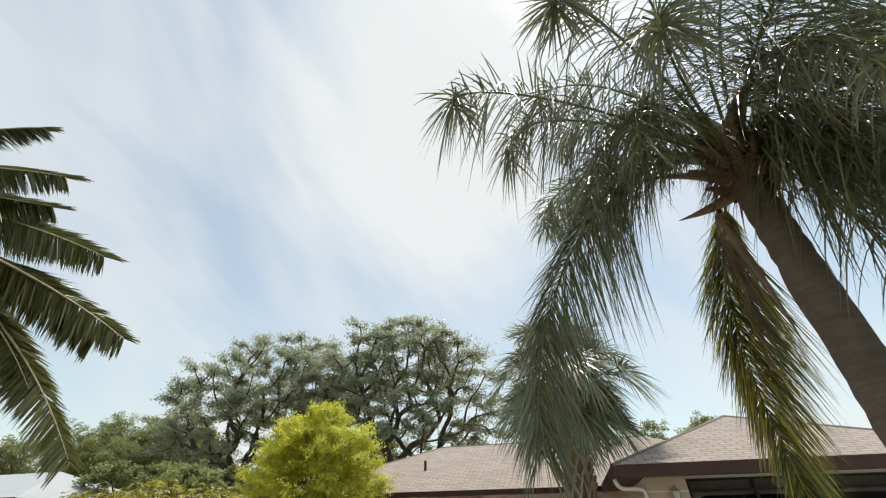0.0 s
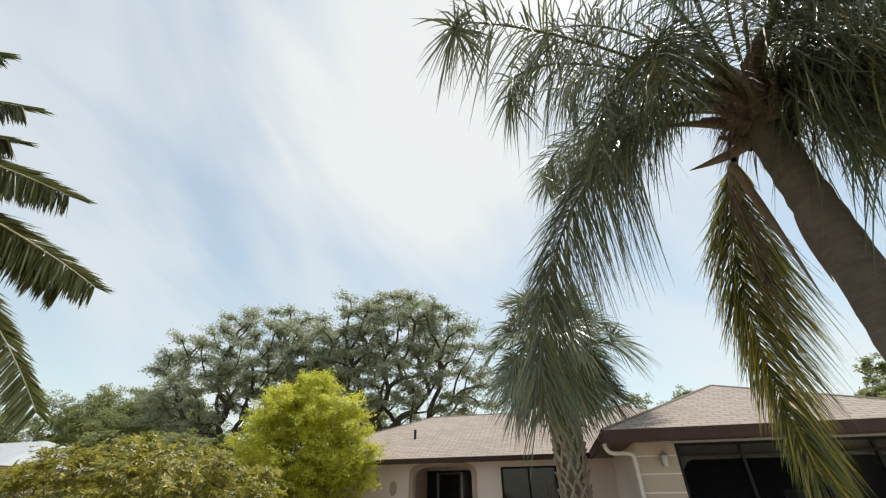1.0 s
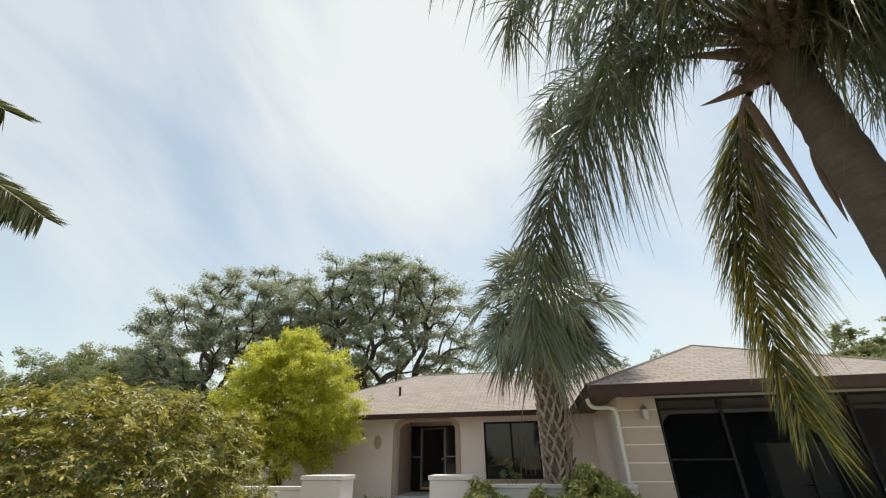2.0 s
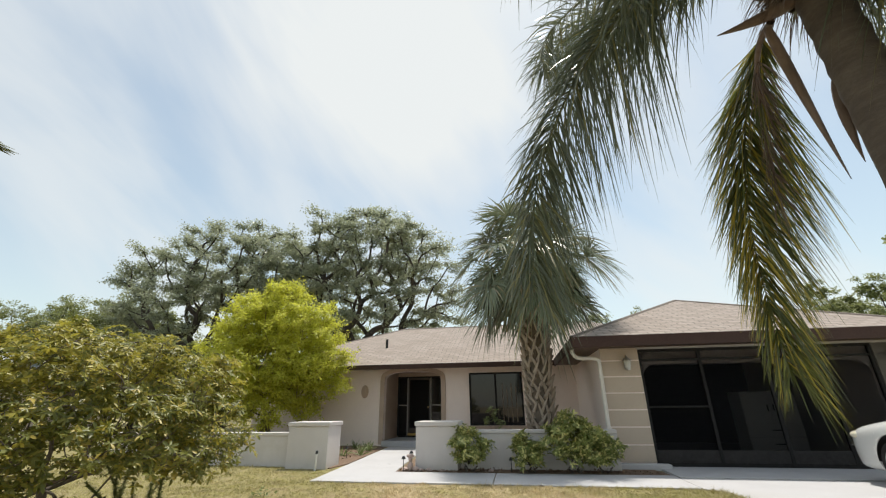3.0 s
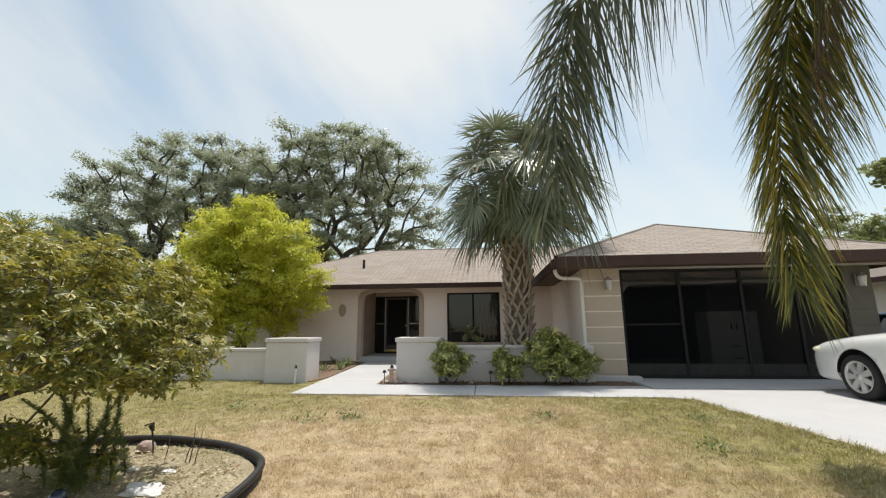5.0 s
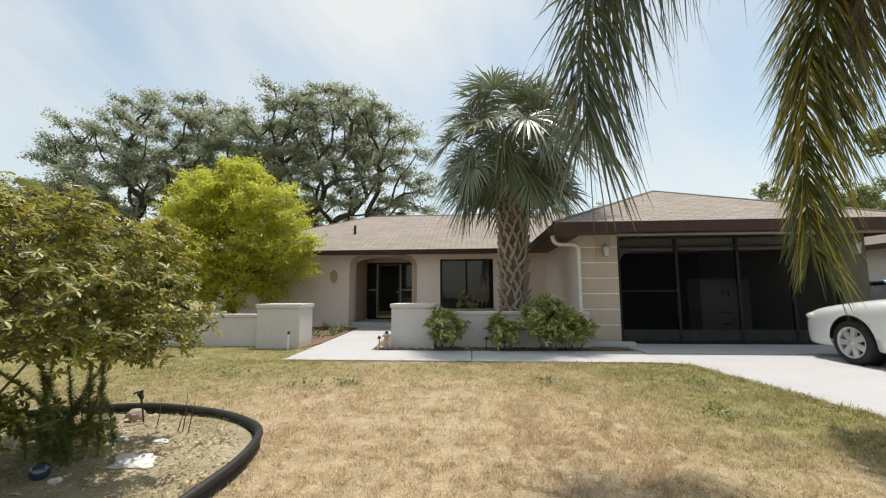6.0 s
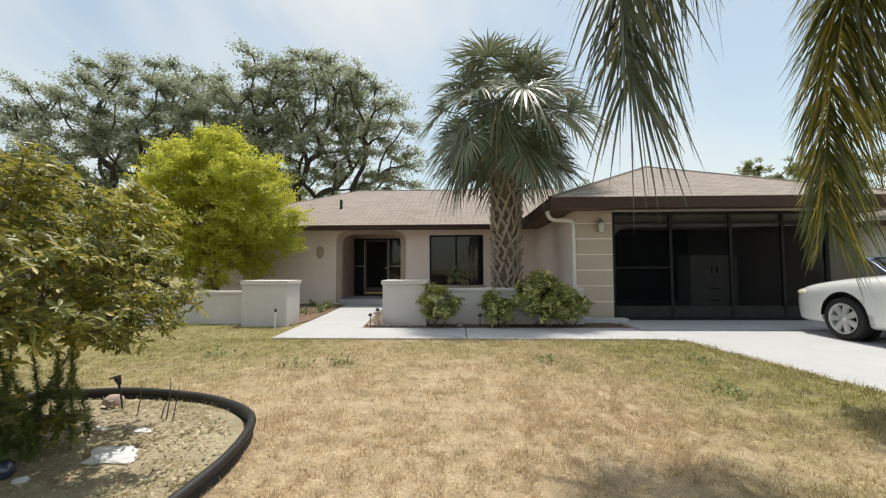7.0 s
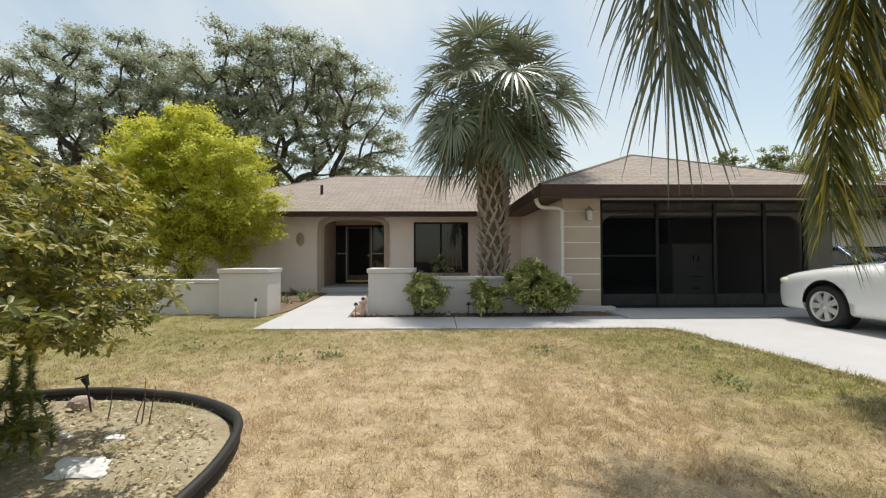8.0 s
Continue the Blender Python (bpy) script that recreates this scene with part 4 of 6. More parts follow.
# ---- palms ----
def blade_strip(rng, P, D, L, W, droop, k=4, face=None):
    """Long narrow leaflets: strips that start along D and sink; one quad strip each. face: the way their flat side looks."""
    n = len(P)
    t = np.linspace(0, 1, k + 1)
    C = P[:, None] + D[:, None] * (t[None, :, None] * L[:, None, None])
    C[:, :, 2] -= (droop[:, None] * L[:, None]) * t[None] ** 1.8
    tan = np.gradient(C, axis=1)
    tan /= np.linalg.norm(tan, axis=2, keepdims=True)
    ref = rng.normal(size=(n, 1, 3)) * (0.45 if face is None else 0.22) + (np.array((0, 0, 1.0)) if face is None else face)
    side = np.cross(tan, ref)
    side /= np.linalg.norm(side, axis=2, keepdims=True) + 1e-9
    prof = np.array([0.55, 1.0, 0.9, 0.6, 0.06])[: k + 1] if k == 4 else np.linspace(1, 0.05, k + 1)
    off = side * (W[:, None] * prof[None])[:, :, None]
    V = np.stack([C - off, C + off], axis=2).reshape(-1, 3)
    base = (np.arange(n) * 2 * (k + 1))[:, None]
    F = np.concatenate([np.stack([base + 2 * i, base + 2 * i + 1, base + 2 * i + 3, base + 2 * i + 2], axis=2).reshape(-1, 4) for i in range(k)])
    return V, F


def pinnate_frond(ob, rng, p0, p1, p2, p3, n_leaf, length, width, leafmat, stalkmat, droop, plume=0.5, stalk_r=0.022, bare=0.14, flat=False, sweep=0.35, turn=None, uneven=0.0):
    """A feather leaf along a bent stalk, with leaflets on both sides; turn: the way across it where it hangs."""
    K = 26
    C = bezier(p0, p1, p2, p3, K)
    T = np.gradient(C, axis=0)
    T /= np.linalg.norm(T, axis=1, keepdims=True)
    t = np.sort(rng.uniform(bare, 1.0, n_leaf))
    idx = t * (K - 1)
    i0 = np.clip(idx.astype(int), 0, K - 2)
    f = (idx - i0)[:, None]
    P = C[i0] * (1 - f) + C[i0 + 1] * f
    tg = T[i0] * (1 - f) + T[i0 + 1] * f
    out = np.array((p3[0] - p0[0], p3[1] - p0[1], 0.0))
    out = out / (np.linalg.norm(out) + 1e-6)
    lat = np.array((-out[1], out[0], 0.0))
    lat = np.repeat(lat[None], n_leaf, 0)
    if turn is not None:
        w = np.clip((t[:, None] - 0.25) / 0.35, 0, 1)
        lat = lat * (1 - w) + np.array(turn) * w
        lat -= tg * (lat * tg).sum(1, keepdims=True)
        lat /= np.linalg.norm(lat, axis=1, keepdims=True)
    nrm = np.cross(tg, lat)
    sgn = np.where(np.arange(n_leaf) % 2 == 0, 1.0, -1.0)[:, None]
    phi = rng.normal(size=(n_leaf, 1)) * plume
    ahead = sweep * (0.75 + 0.85 * t[:, None]) if turn is not None else sweep
    D = lat * sgn * np.cos(phi) + nrm * np.sin(phi) + tg * ahead + rng.normal(size=(n_leaf, 3)) * 0.13
    if flat:
        D = lat * sgn + tg * 0.75 - nrm * 0.35 + rng.normal(size=(n_leaf, 3)) * 0.06
    D /= np.linalg.norm(D, axis=1, keepdims=True)
    env = np.clip(np.minimum((t - bare + 0.06) / 0.25, 1.0), 0.3, 1) * np.clip(1.3 - 0.9 * t, 0.3, 1)
    L = length * env * rng.uniform(0.8, 1.12, n_leaf) * (1 + uneven * sgn[:, 0])
    W = width * rng.uniform(0.7, 1.15, n_leaf)
    V, F = blade_strip(rng, P, D, L, W, droop * rng.uniform(0.35, 1.55, n_leaf))
    fr = arr_part("frond", V, F, leafmat, ob)
    V, F = tube_arrays(C, np.linspace(stalk_r, stalk_r * 0.16, K), 6)
    arr_part("stalk", V, F, stalkmat, fr, "", True)
    return fr


def arching(az, reach, top, drop, heart):
    """Bezier points of a frond that rises, goes out by reach along az and ends drop below its heart."""
    o = np.array((math.cos(radians(az)), math.sin(radians(az)), 0.0))
    z = np.array((0, 0, 1.0))
    h = np.asarray(heart, float)
    return h + o * 0.08, h + o * reach * 0.50 + z * top * 1.25, h + o * reach * 1.02 + z * (top * 0.9 - 0.28 * (top + drop)), h + o * reach - z * drop


def queen_palm():
    X, Y, H = 3.06, 2.80, 4.35
    rng = np.random.default_rng(21)
    ob = tagged(empty("queen_palm", (X, Y, 0)), "tall queen palm with drooping feathery fronds, leaning over the lawn", "palm tree")
    zs = np.linspace(-0.05, H, 40)
    V, F = tube_arrays([(0.02 * math.sin(z), 0.015 * math.cos(z * 1.3), z) for z in zs], [0.165 + 0.05 * math.exp(-z * 2) + 0.006 * math.sin(z * 26) - 0.004 * z for z in zs], 20)
    arr_part("trunk", V, F, M_TRUNK_Q, ob, "grey ringed trunk", True)
    V, F = tube_arrays([(0, 0, H - 0.1), (0, 0.01, H + 0.25), (-0.03, 0, H + 0.6), (-0.05, 0, H + 1.0)], [0.15, 0.19, 0.14, 0.03], 12)
    arr_part("crown_shaft", V, F, M_BOOT_DARK, ob, "", True)
    heart = (0, 0, H + 0.22)
    # the two long fronds that hang over the lawn, by the bend of their stalks
    hanging = [((-0.89, -0.40, 5.33), (-2.42, 0.77, 3.88), (-2.42, 0.05, 1.92), 900, M_QUEEN, (0.88, 0.47, 0), 0.85, 0.72, 0.0078, 0.13, 0.10),
               ((0.35, 0.81, 5.01), (-0.33, 1.48, 4.14), (0.08, 1.94, 1.46), 1050, M_QUEEN_YEL, (0.95, -0.3, 0), 0.7, 0.85, 0.0085, 0.34, 0.18)]
    for b, c, d, nl, mat, turn, sag, sweep, wide, bare, uneven in hanging:
        pinnate_frond(ob, rng, np.array(heart), np.array(b), np.array(c), np.array(d), nl, 0.80 if mat == M_QUEEN else 0.92, wide, mat, M_RACHIS, sag, 0.55, 0.020, bare, sweep=sweep, turn=turn, uneven=uneven)
    # azimuth, reach, rise, drop, leaflets
    rows = [(207, 3.05, 0.95, 0.05, 330), (186, 2.3, 1.2, -0.3, 320), (192, 1.6, 0.8, 0.55, 330), (214, 1.5, 0.8, 0.5, 300), (222, 2.6, 1.2, -0.3, 280), (150, 2.3, 1.3, -0.4, 210), (136, 2.7, 1.6, -1.1, 420), (125, 2.5, 1.8, -1.4, 420), (318, 0.9, 0.4, 3.0, 360), (338, 1.3, 0.5, 3.0, 340), (298, 0.7, 0.35, 2.7, 320),
            (196, 2.0, 1.5, -1.0, 220), (240, 2.2, 1.0, 0.4, 280), (274, 1.6, 0.7, 0.9, 300), (290, 1.1, 0.5, 2.1, 320), (312, 1.0, 0.5, 2.2, 320),
            (330, 1.2, 0.5, 2.3, 320), (2, 1.3, 0.6, 1.8, 280), (345, 2.2, 0.8, 1.3, 300), (12, 2.4, 1.0, 0.8, 300), (40, 2.3, 1.3, -0.2, 260),
            (300, 2.2, 1.3, -0.2, 300), (160, 1.7, 1.7, -1.3, 220), (255, 1.6, 1.5, -1.1, 240), (283, 2.1, 1.1, 0.5, 300),
            (322, 2.2, 1.5, -0.8, 300), (352, 2.0, 1.6, -1.0, 280), (278, 1.8, 1.6, -1.2, 260), (30, 2.0, 1.6, -1.0, 240), (302, 1.6, 0.9, 0.9, 320)]
    for az, reach, top, drop, nl in rows:
        pts = [np.array(p) + rng.normal(size=3) * (0.0 if k in (0, 3) else 0.12) for k, p in enumerate(arching(az + rng.normal() * 3, reach, top, drop, heart))]
        pinnate_frond(ob, rng, *pts, int(nl * 0.82), 0.76, 0.0085, M_QUEEN, M_RACHIS, 0.9, 0.9, 0.022, 0.10, sweep=0.55)
    # a dry flower stalk hanging beside the lower frond
    C = bezier(np.array((-0.3, 0.15, 4.1)), np.array((-0.2, 0.7, 4.3)), np.array((0.06, 1.05, 3.9)), np.array((0.04, 1.25, 3.1)), 14)
    V, F = tube_arrays(C, np.linspace(0.03, 0.008, 14), 6)
    dry = arr_part("flower_stalk", V, F, M_HUSK, ob, "dry brown flower stalk", True)
    m = 170
    P = C[rng.integers(4, 14, m)]
    V, F = blade_strip(rng, P, dirs(rng, m) * np.array((0.4, 0.4, 0.3)) + np.array((0, 0, -0.7)), rng.uniform(0.25, 0.6, m), np.full(m, 0.0045), np.full(m, 0.4))
    arr_part("strand", V, F, M_HUSK, dry)
    # old leaf bases and fibre round the heart
    for k in range(26):
        a, z = k * 2.399, H - 0.16 + 0.024 * k
        o = np.array((math.cos(a), math.sin(a), 0.0))
        pts = bezier(o * 0.14 + (0, 0, z), o * 0.2 + (0, 0, z + 0.1), o * 0.28 + (0, 0, z + 0.2), o * (0.34 + 0.1 * rng.random()) + (0, 0, z + 0.24 + 0.1 * rng.random()), 6)
        V, F = tube_arrays(pts, [0.085, 0.075, 0.06, 0.045, 0.03, 0.018], 7)
        arr_part("leaf_base", V, F, M_BOOT_DARK if k % 3 else M_HUSK, ob, "", True)
    n_fib = 900
    a = rng.uniform(0, 6.28, n_fib)
    P = np.stack([0.2 * np.cos(a), 0.2 * np.sin(a), H + rng.uniform(-0.1, 0.6, n_fib)], 1)
    D = np.stack([np.cos(a), np.sin(a), rng.uniform(-0.6, 0.6, n_fib)], 1)
    V, F = blade_strip(rng, P, D, rng.uniform(0.1, 0.35, n_fib), np.full(n_fib, 0.004), rng.uniform(0.4, 1.4, n_fib))
    arr_part("fibre", V, F, M_HUSK, ob)
    # dry husks and cut stubs under the crown
    for (a, b, c), w in ((((-0.10, 0.08, H - 0.12), (-0.40, 0.16, H - 0.22), (-0.66, 0.25, H - 0.22)), 0.055), (((-0.34, 0.16, H - 0.30), (-0.14, 0.34, H - 0.9), (-0.16, 0.22, H - 1.72)), 0.038),
                         (((-0.03, 0.16, H - 0.9), (-0.04, 0.22, H - 1.25), (-0.04, 0.21, H - 1.60)), 0.042), (((0, -0.1, H + 0.4), (0.0, -0.45, H + 0.75), (0.3, -0.75, H + 0.75)), 0.075),
                         (((-0.1, -0.05, H + 0.4), (-0.3, -0.25, H + 0.75), (-0.45, -0.35, H + 1.0)), 0.06), (((-0.15, 0.1, H + 0.1), (-0.45, 0.12, H + 0.32), (-0.9, 0.14, H + 0.35)), 0.045)):
        pts = bezier(a, (np.array(a) + np.array(b)) / 2, b, c, 9)
        rad = [w * v for v in (0.7, 0.95, 1.0, 0.98, 0.9, 0.75, 0.55, 0.32, 0.06)]
        V, F = tube_arrays(pts, rad, 8)
        arr_part("husk", V, F, M_HUSK, ob, "dry brown husk", True)


queen_palm()


def gentle(az, reach, top, drop, heart):
    """Bezier points of a stiffer frond that bends evenly to its tip."""
    o = np.array((math.cos(radians(az)), math.sin(radians(az)), 0.0))
    z = np.array((0, 0, 1.0))
    h = np.asarray(heart, float)
    return h + o * 0.1, h + o * reach * 0.38 + z * top, h + o * reach * 0.80 + z * (top * 0.8 - 0.35 * max(drop, 0.0) - 0.4 * min(drop, 0.0)), h + o * reach - z * drop


def date_palm():
    X, Y, H = -5.4, -0.2, 3.85
    rng = np.random.default_rng(33)
    ob = tagged(empty("date_palm", (X, Y, 0)), "stout date palm with stiff arching olive-green fronds", "palm tree")
    zs = np.linspace(-0.05, H, 24)
    V, F = tube_arrays([(0, 0, z) for z in zs], [0.36 + 0.03 * math.sin(z * 40) for z in zs], 16)
    arr_part("trunk", V, F, M_BOOT_DARK, ob, "rough brown trunk", True)
    heart = np.array((0, 0, H + 0.15))
    # fronds over the lawn, by their tips, their bow and the tilt of their blades
    tips = [((2.12, 1.62, 3.68), 0.16), ((2.0, 2.25, 3.08), 0.22), ((1.78, 1.12, 4.40), 0.10), ((1.45, 0.85, 4.95), 0.10), ((1.35, 1.75, 4.05), 0.05), ((1.72, 2.45, 2.0), 0.6), ((1.45, 2.0, 2.55), 0.45), ((1.6, 1.25, 4.15), 0.02), ((1.75, 2.15, 3.05), 0.30)]
    for tip, bow in tips:
        e = np.array(tip)
        z = np.array((0, 0, bow))
        pinnate_frond(ob, rng, heart, heart * 0.65 + e * 0.35 + z, heart * 0.28 + e * 0.72 + z * 1.1, e, 1050, 0.60, 0.0115, M_DATE, M_RACHIS_DATE, 0.10, 0.1, 0.026, 0.10, True, turn=(-0.42, 0.25, 0.87))
    rows = [(0, 2.7, 0.5, 0.6), (-22, 2.7, 0.5, 0.6), (-50, 2.7, 0.6, 0.3), (-80, 2.7, 0.5, 0.8), (-110, 2.7, 0.6, 0.3), (120, 2.4, 0.6, 0.6), (150, 2.7, 0.5, 0.8), (180, 2.7, 0.6, 0.4), (210, 2.7, 0.5, 0.8), (-45, 2.0, 1.6, -1.3), (130, 1.6, 1.7, -1.5), (190, 1.8, 1.7, -1.5), (-10, 2.2, 1.3, -0.9)]
    for az, reach, top, drop in rows:
        pinnate_frond(ob, rng, *gentle(az, reach, top, drop, heart), 620, 0.50, 0.0105, M_DATE, M_RACHIS_DATE, 0.17, 0.1, 0.026, 0.10, True)


date_palm()


def fan_leaf(rng, origin, az, el, petiole, radius, pile, stalks, segs=52):
    """A fan leaf on a stalk: pointed segments spread round its end, folding down at the tips."""
    d = np.array((math.cos(az) * math.cos(el), math.sin(az) * math.cos(el), math.sin(el)))
    lat = np.array((-math.sin(az), math.cos(az), 0.0))
    hub = origin + d * petiole - np.array((0, 0, 0.10 * petiole ** 2))
    stalks.tube(bezier(origin, origin + d * petiole * 0.5 + np.array((0, 0, 0.06)), hub - d * 0.1 * petiole, hub + d * 0.18 * radius, 6), [0.022, 0.02, 0.018, 0.015, 0.012, 0.006], 5)
    fold = el - rng.uniform(0.3, 0.55) - 0.65 * max(0.0, math.cos(el)) * rng.uniform(0.6, 1.2)
    fold = max(fold, -1.05)
    d2 = np.array((math.cos(az) * math.cos(fold), math.sin(az) * math.cos(fold), math.sin(fold)))
    up = np.cross(d2, lat)
    up = up if up[2] > 0 else -up
    a = np.linspace(-2.25, 2.25, segs) + rng.normal(size=segs) * 0.015
    D = d2 * np.cos(a)[:, None] + lat * np.sin(a)[:, None] + up * (0.34 * np.abs(np.sin(a))[:, None] + 0.03 * rng.normal(size=(segs, 1)))
    D /= np.linalg.norm(D, axis=1, keepdims=True)
    L = radius * rng.uniform(0.86, 1.08, segs) * (1.0 - 0.14 * np.abs(a) / 2.25)
    # blade joined to a plate near the stalk, split into drooping points outside
    t = np.array((0.0, 0.25, 0.5, 0.75, 1.0))
    C = (hub + d2 * 0.03)[None, None] + D[:, None] * (t[None, :, None] * L[:, None, None])
    sag = rng.uniform(0.2, 0.9, segs) + max(0.0, 0.12 - 0.2 * el)
    C[:, :, 2] -= sag[:, None] * L[:, None] * np.clip(t - 0.3, 0, 1)[None] ** 1.6
    tan = np.gradient(C, axis=1)
    side = np.cross(tan, up + rng.normal(size=(segs, 1, 3)) * 0.18)
    side /= np.linalg.norm(side, axis=2, keepdims=True) + 1e-9
    off = side * (radius * 4.5 / segs * 0.5 * np.array((0.04, 0.28, 0.50, 0.34, 0.03)))[None, :, None]
    V = np.stack([C - off, C + off], axis=2).reshape(-1, 3)
    b = (np.arange(segs) * 10)[:, None]
    F = np.concatenate([np.stack([b + 2 * k, b + 2 * k + 1, b + 2 * k + 3, b + 2 * k + 2], axis=2).reshape(-1, 4) for k in range(4)])
    pile.add(V, F)


def sabal_palm():
    X, Y, H = 1.03, 10.75, 4.05
    rng = np.random.default_rng(44)
    ob = tagged(empty("cabbage_palm", (X, Y, 0)), "cabbage palm with round fan-leaf crown and criss-cross trunk", "palm tree")
    zs = np.linspace(-0.05, H, 20)
    V, F = tube_arrays([(0, 0, z) for z in zs], [0.26 + 0.03 * z / H for z in zs], 14)
    arr_part("trunk", V, F, M_BOOT_DARK, ob, "", True)
    # split leaf bases in two crossing spirals
    bv = [(-0.075, 0, 0), (0.075, 0, 0), (0.02, 0.075, 0.30), (-0.02, 0.075, 0.30), (-0.055, 0.05, 0), (0.055, 0.05, 0), (0.014, 0.115, 0.31), (-0.014, 0.115, 0.31)]
    bf = [(4, 5, 6, 7), (0, 4, 7, 3), (1, 2, 6, 5), (3, 7, 6, 2), (0, 1, 5, 4)]
    me = bpy.data.meshes.new("boot")
    me.from_pydata(bv, [], bf)
    me.materials.append(M_BOOT)
    rows = 26
    for k in range(rows):
        for q in range(9):
            b = new("boot", me)
            b.parent = ob
            z = 0.02 + (H - 0.30) * k / rows
            b.matrix_basis = Matrix.Rotation(2 * math.pi * (q + 0.5 * (k // 2 % 2)) / 9 + rng.normal() * 0.05, 4, "Z") @ Matrix.Translation((0, 0.235 + 0.03 * z / H + 0.012 * (k % 2), z)) @ Matrix.Rotation(radians((30, -30)[k % 2] + rng.normal() * 5), 4, "Y") @ Matrix.Diagonal((rng.uniform(0.55, 0.8), rng.uniform(0.8, 1.2), rng.uniform(0.95, 1.25), 1))
    count = 56
    for i in range(count):
        u = (i + 0.5) / count
        el = math.asin(max(-0.5, min(0.985, 1.0 - 1.42 * u))) + rng.normal() * 0.10
        az = i * 2.399 + rng.normal() * 0.15
        org = np.array((0, 0, H + 0.05 + 0.75 * (1 - u)))
        leaf, stalk = Pile(), Pile()
        dry = el < -0.6 and i % 3 == 0
        reach = 1.0 if el > -0.2 else 0.72
        fan_leaf(rng, org, az, el, reach * rng.uniform(0.85, 1.75), rng.uniform(0.95, 1.15), leaf, stalk)
        lf = leaf.part("fan_leaf", M_SABAL_DRY if dry else M_SABAL, ob)
        stalk.part("stalk", M_RACHIS_SABAL, lf)


sabal_palm()


# ---- white sedan on the driveway, nose to the garage ----
def cut_round(ob, centres, radius, width):
    """Cuts round wheel openings out of a body."""
    tools = []
    for x, y, z in centres:
        bm = bmesh.new()
        bmesh.ops.create_cone(bm, cap_ends=True, segments=40, radius1=radius, radius2=radius, depth=width, matrix=Matrix.Translation((x, y, z)) @ Matrix.Rotation(radians(90), 4, "Y"))
        t = part("tool", bm, M_BLACK, ob.parent)
        tools.append(t)
        mod = ob.modifiers.new("cut", "BOOLEAN")
        mod.object, mod.operation, mod.solver = t, "DIFFERENCE", "EXACT"
    dg = bpy.context.evaluated_depsgraph_get()
    me = bpy.data.meshes.new_from_object(ob.evaluated_get(dg))
    ob.modifiers.clear()
    ob.data = me
    for t in tools:
        bpy.data.objects.remove(t)


def sedan(at, paint, label):
    car = tagged(empty("car", at), label, "car")
    # stations: y, top, half width, underside
    st = [(0.97, 0.63, 0.66, 0.26), (0.955, 0.70, 0.74, 0.21), (0.90, 0.765, 0.81, 0.18), (0.72, 0.83, 0.865, 0.17), (0.42, 0.885, 0.89, 0.17), (0.0, 0.95, 0.905, 0.17), (-0.5, 0.995, 0.91, 0.17), (-0.95, 1.01, 0.915, 0.17),
          (-1.6, 0.96, 0.92, 0.17), (-2.3, 0.96, 0.92, 0.17), (-2.9, 0.98, 0.91, 0.18), (-3.4, 1.0, 0.90, 0.2), (-3.75, 0.98, 0.85, 0.24), (-3.9, 0.86, 0.76, 0.30), (-3.93, 0.6, 0.66, 0.34)]
    prof = [(0.0, 1.0, 0.02), (0.45, 1.0, 0.015), (0.78, 0.985, 0.0), (0.93, 0.93, 0.0), (0.99, 0.80, 0.0), (1.0, 0.60, 0.0), (0.995, 0.40, 0.0), (0.975, 0.16, 0.0), (0.93, 0.0, 0.0), (0.0, 0.0, 0.0)]
    bm = bmesh.new()
    rings = []
    for y, top, hw, zb in st:
        right = [(hw * a, y, zb + (top - zb) * b + c) for a, b, c in prof]
        left = [(-x, yy, z) for x, yy, z in right[1:-1]][::-1]
        rings.append([bm.verts.new(p) for p in right + left])
    m = len(rings[0])
    for r0, r1 in zip(rings, rings[1:]):
        for i in range(m):
            bm.faces.new((r0[i], r0[(i + 1) % m], r1[(i + 1) % m], r1[i]))
    bm.faces.new(rings[0][::-1])
    bm.faces.new(rings[-1])
    bmesh.ops.recalc_face_normals(bm, faces=bm.faces)
    body = part("body", bm, paint, car, "", True)
    sub = body.modifiers.new("round", "SUBSURF")
    sub.levels = sub.render_levels = 2
    wheels = [(sx * 0.80, y, 0.32) for sx in (-1, 1) for y in (0.0, -2.72)]
    cut_round(body, [(x * 1.1, y, z + 0.02) for x, y, z in wheels], 0.385, 0.5)
    # cabin
    cab = [(-0.80, 0.97, 0.97, 0.80), (-1.55, 1.36, 0.90, 0.62), (-1.9, 1.42, 0.90, 0.60), (-2.5, 1.41, 0.90, 0.60), (-2.75, 1.36, 0.92, 0.62), (-3.35, 1.0, 0.98, 0.76)]
    bm = bmesh.new()
    rows = []
    for y, top, low, hw in cab:
        rows.append([bm.verts.new(p) for p in ((-0.84, y, low), (-hw - 0.03, y, top - 0.05), (-hw + 0.08, y, top), (hw - 0.08, y, top), (hw + 0.03, y, top - 0.05), (0.84, y, low))])
    for r0, r1 in zip(rows, rows[1:]):
        for i in range(5):
            bm.faces.new((r0[i], r0[i + 1], r1[i + 1], r1[i]))
    bmesh.ops.recalc_face_normals(bm, faces=bm.faces)
    part("cabin_glass", bm, M_GLASS, car, "dark window glass", True)
    bm = bmesh.new()
    for (y0, z0), (y1, z1) in (((-1.60, 1.385), (-1.9, 1.432)), ((-1.9, 1.432), (-2.5, 1.425)), ((-2.5, 1.425), (-2.7, 1.39))):
        vs = [bm.verts.new(p) for p in ((-0.63, y0, z0 - 0.03), (-0.5, y0, z0), (0.5, y0, z0), (0.63, y0, z0 - 0.03), (0.63, y1, z1 - 0.03), (0.5, y1, z1), (-0.5, y1, z1), (-0.63, y1, z1 - 0.03))]
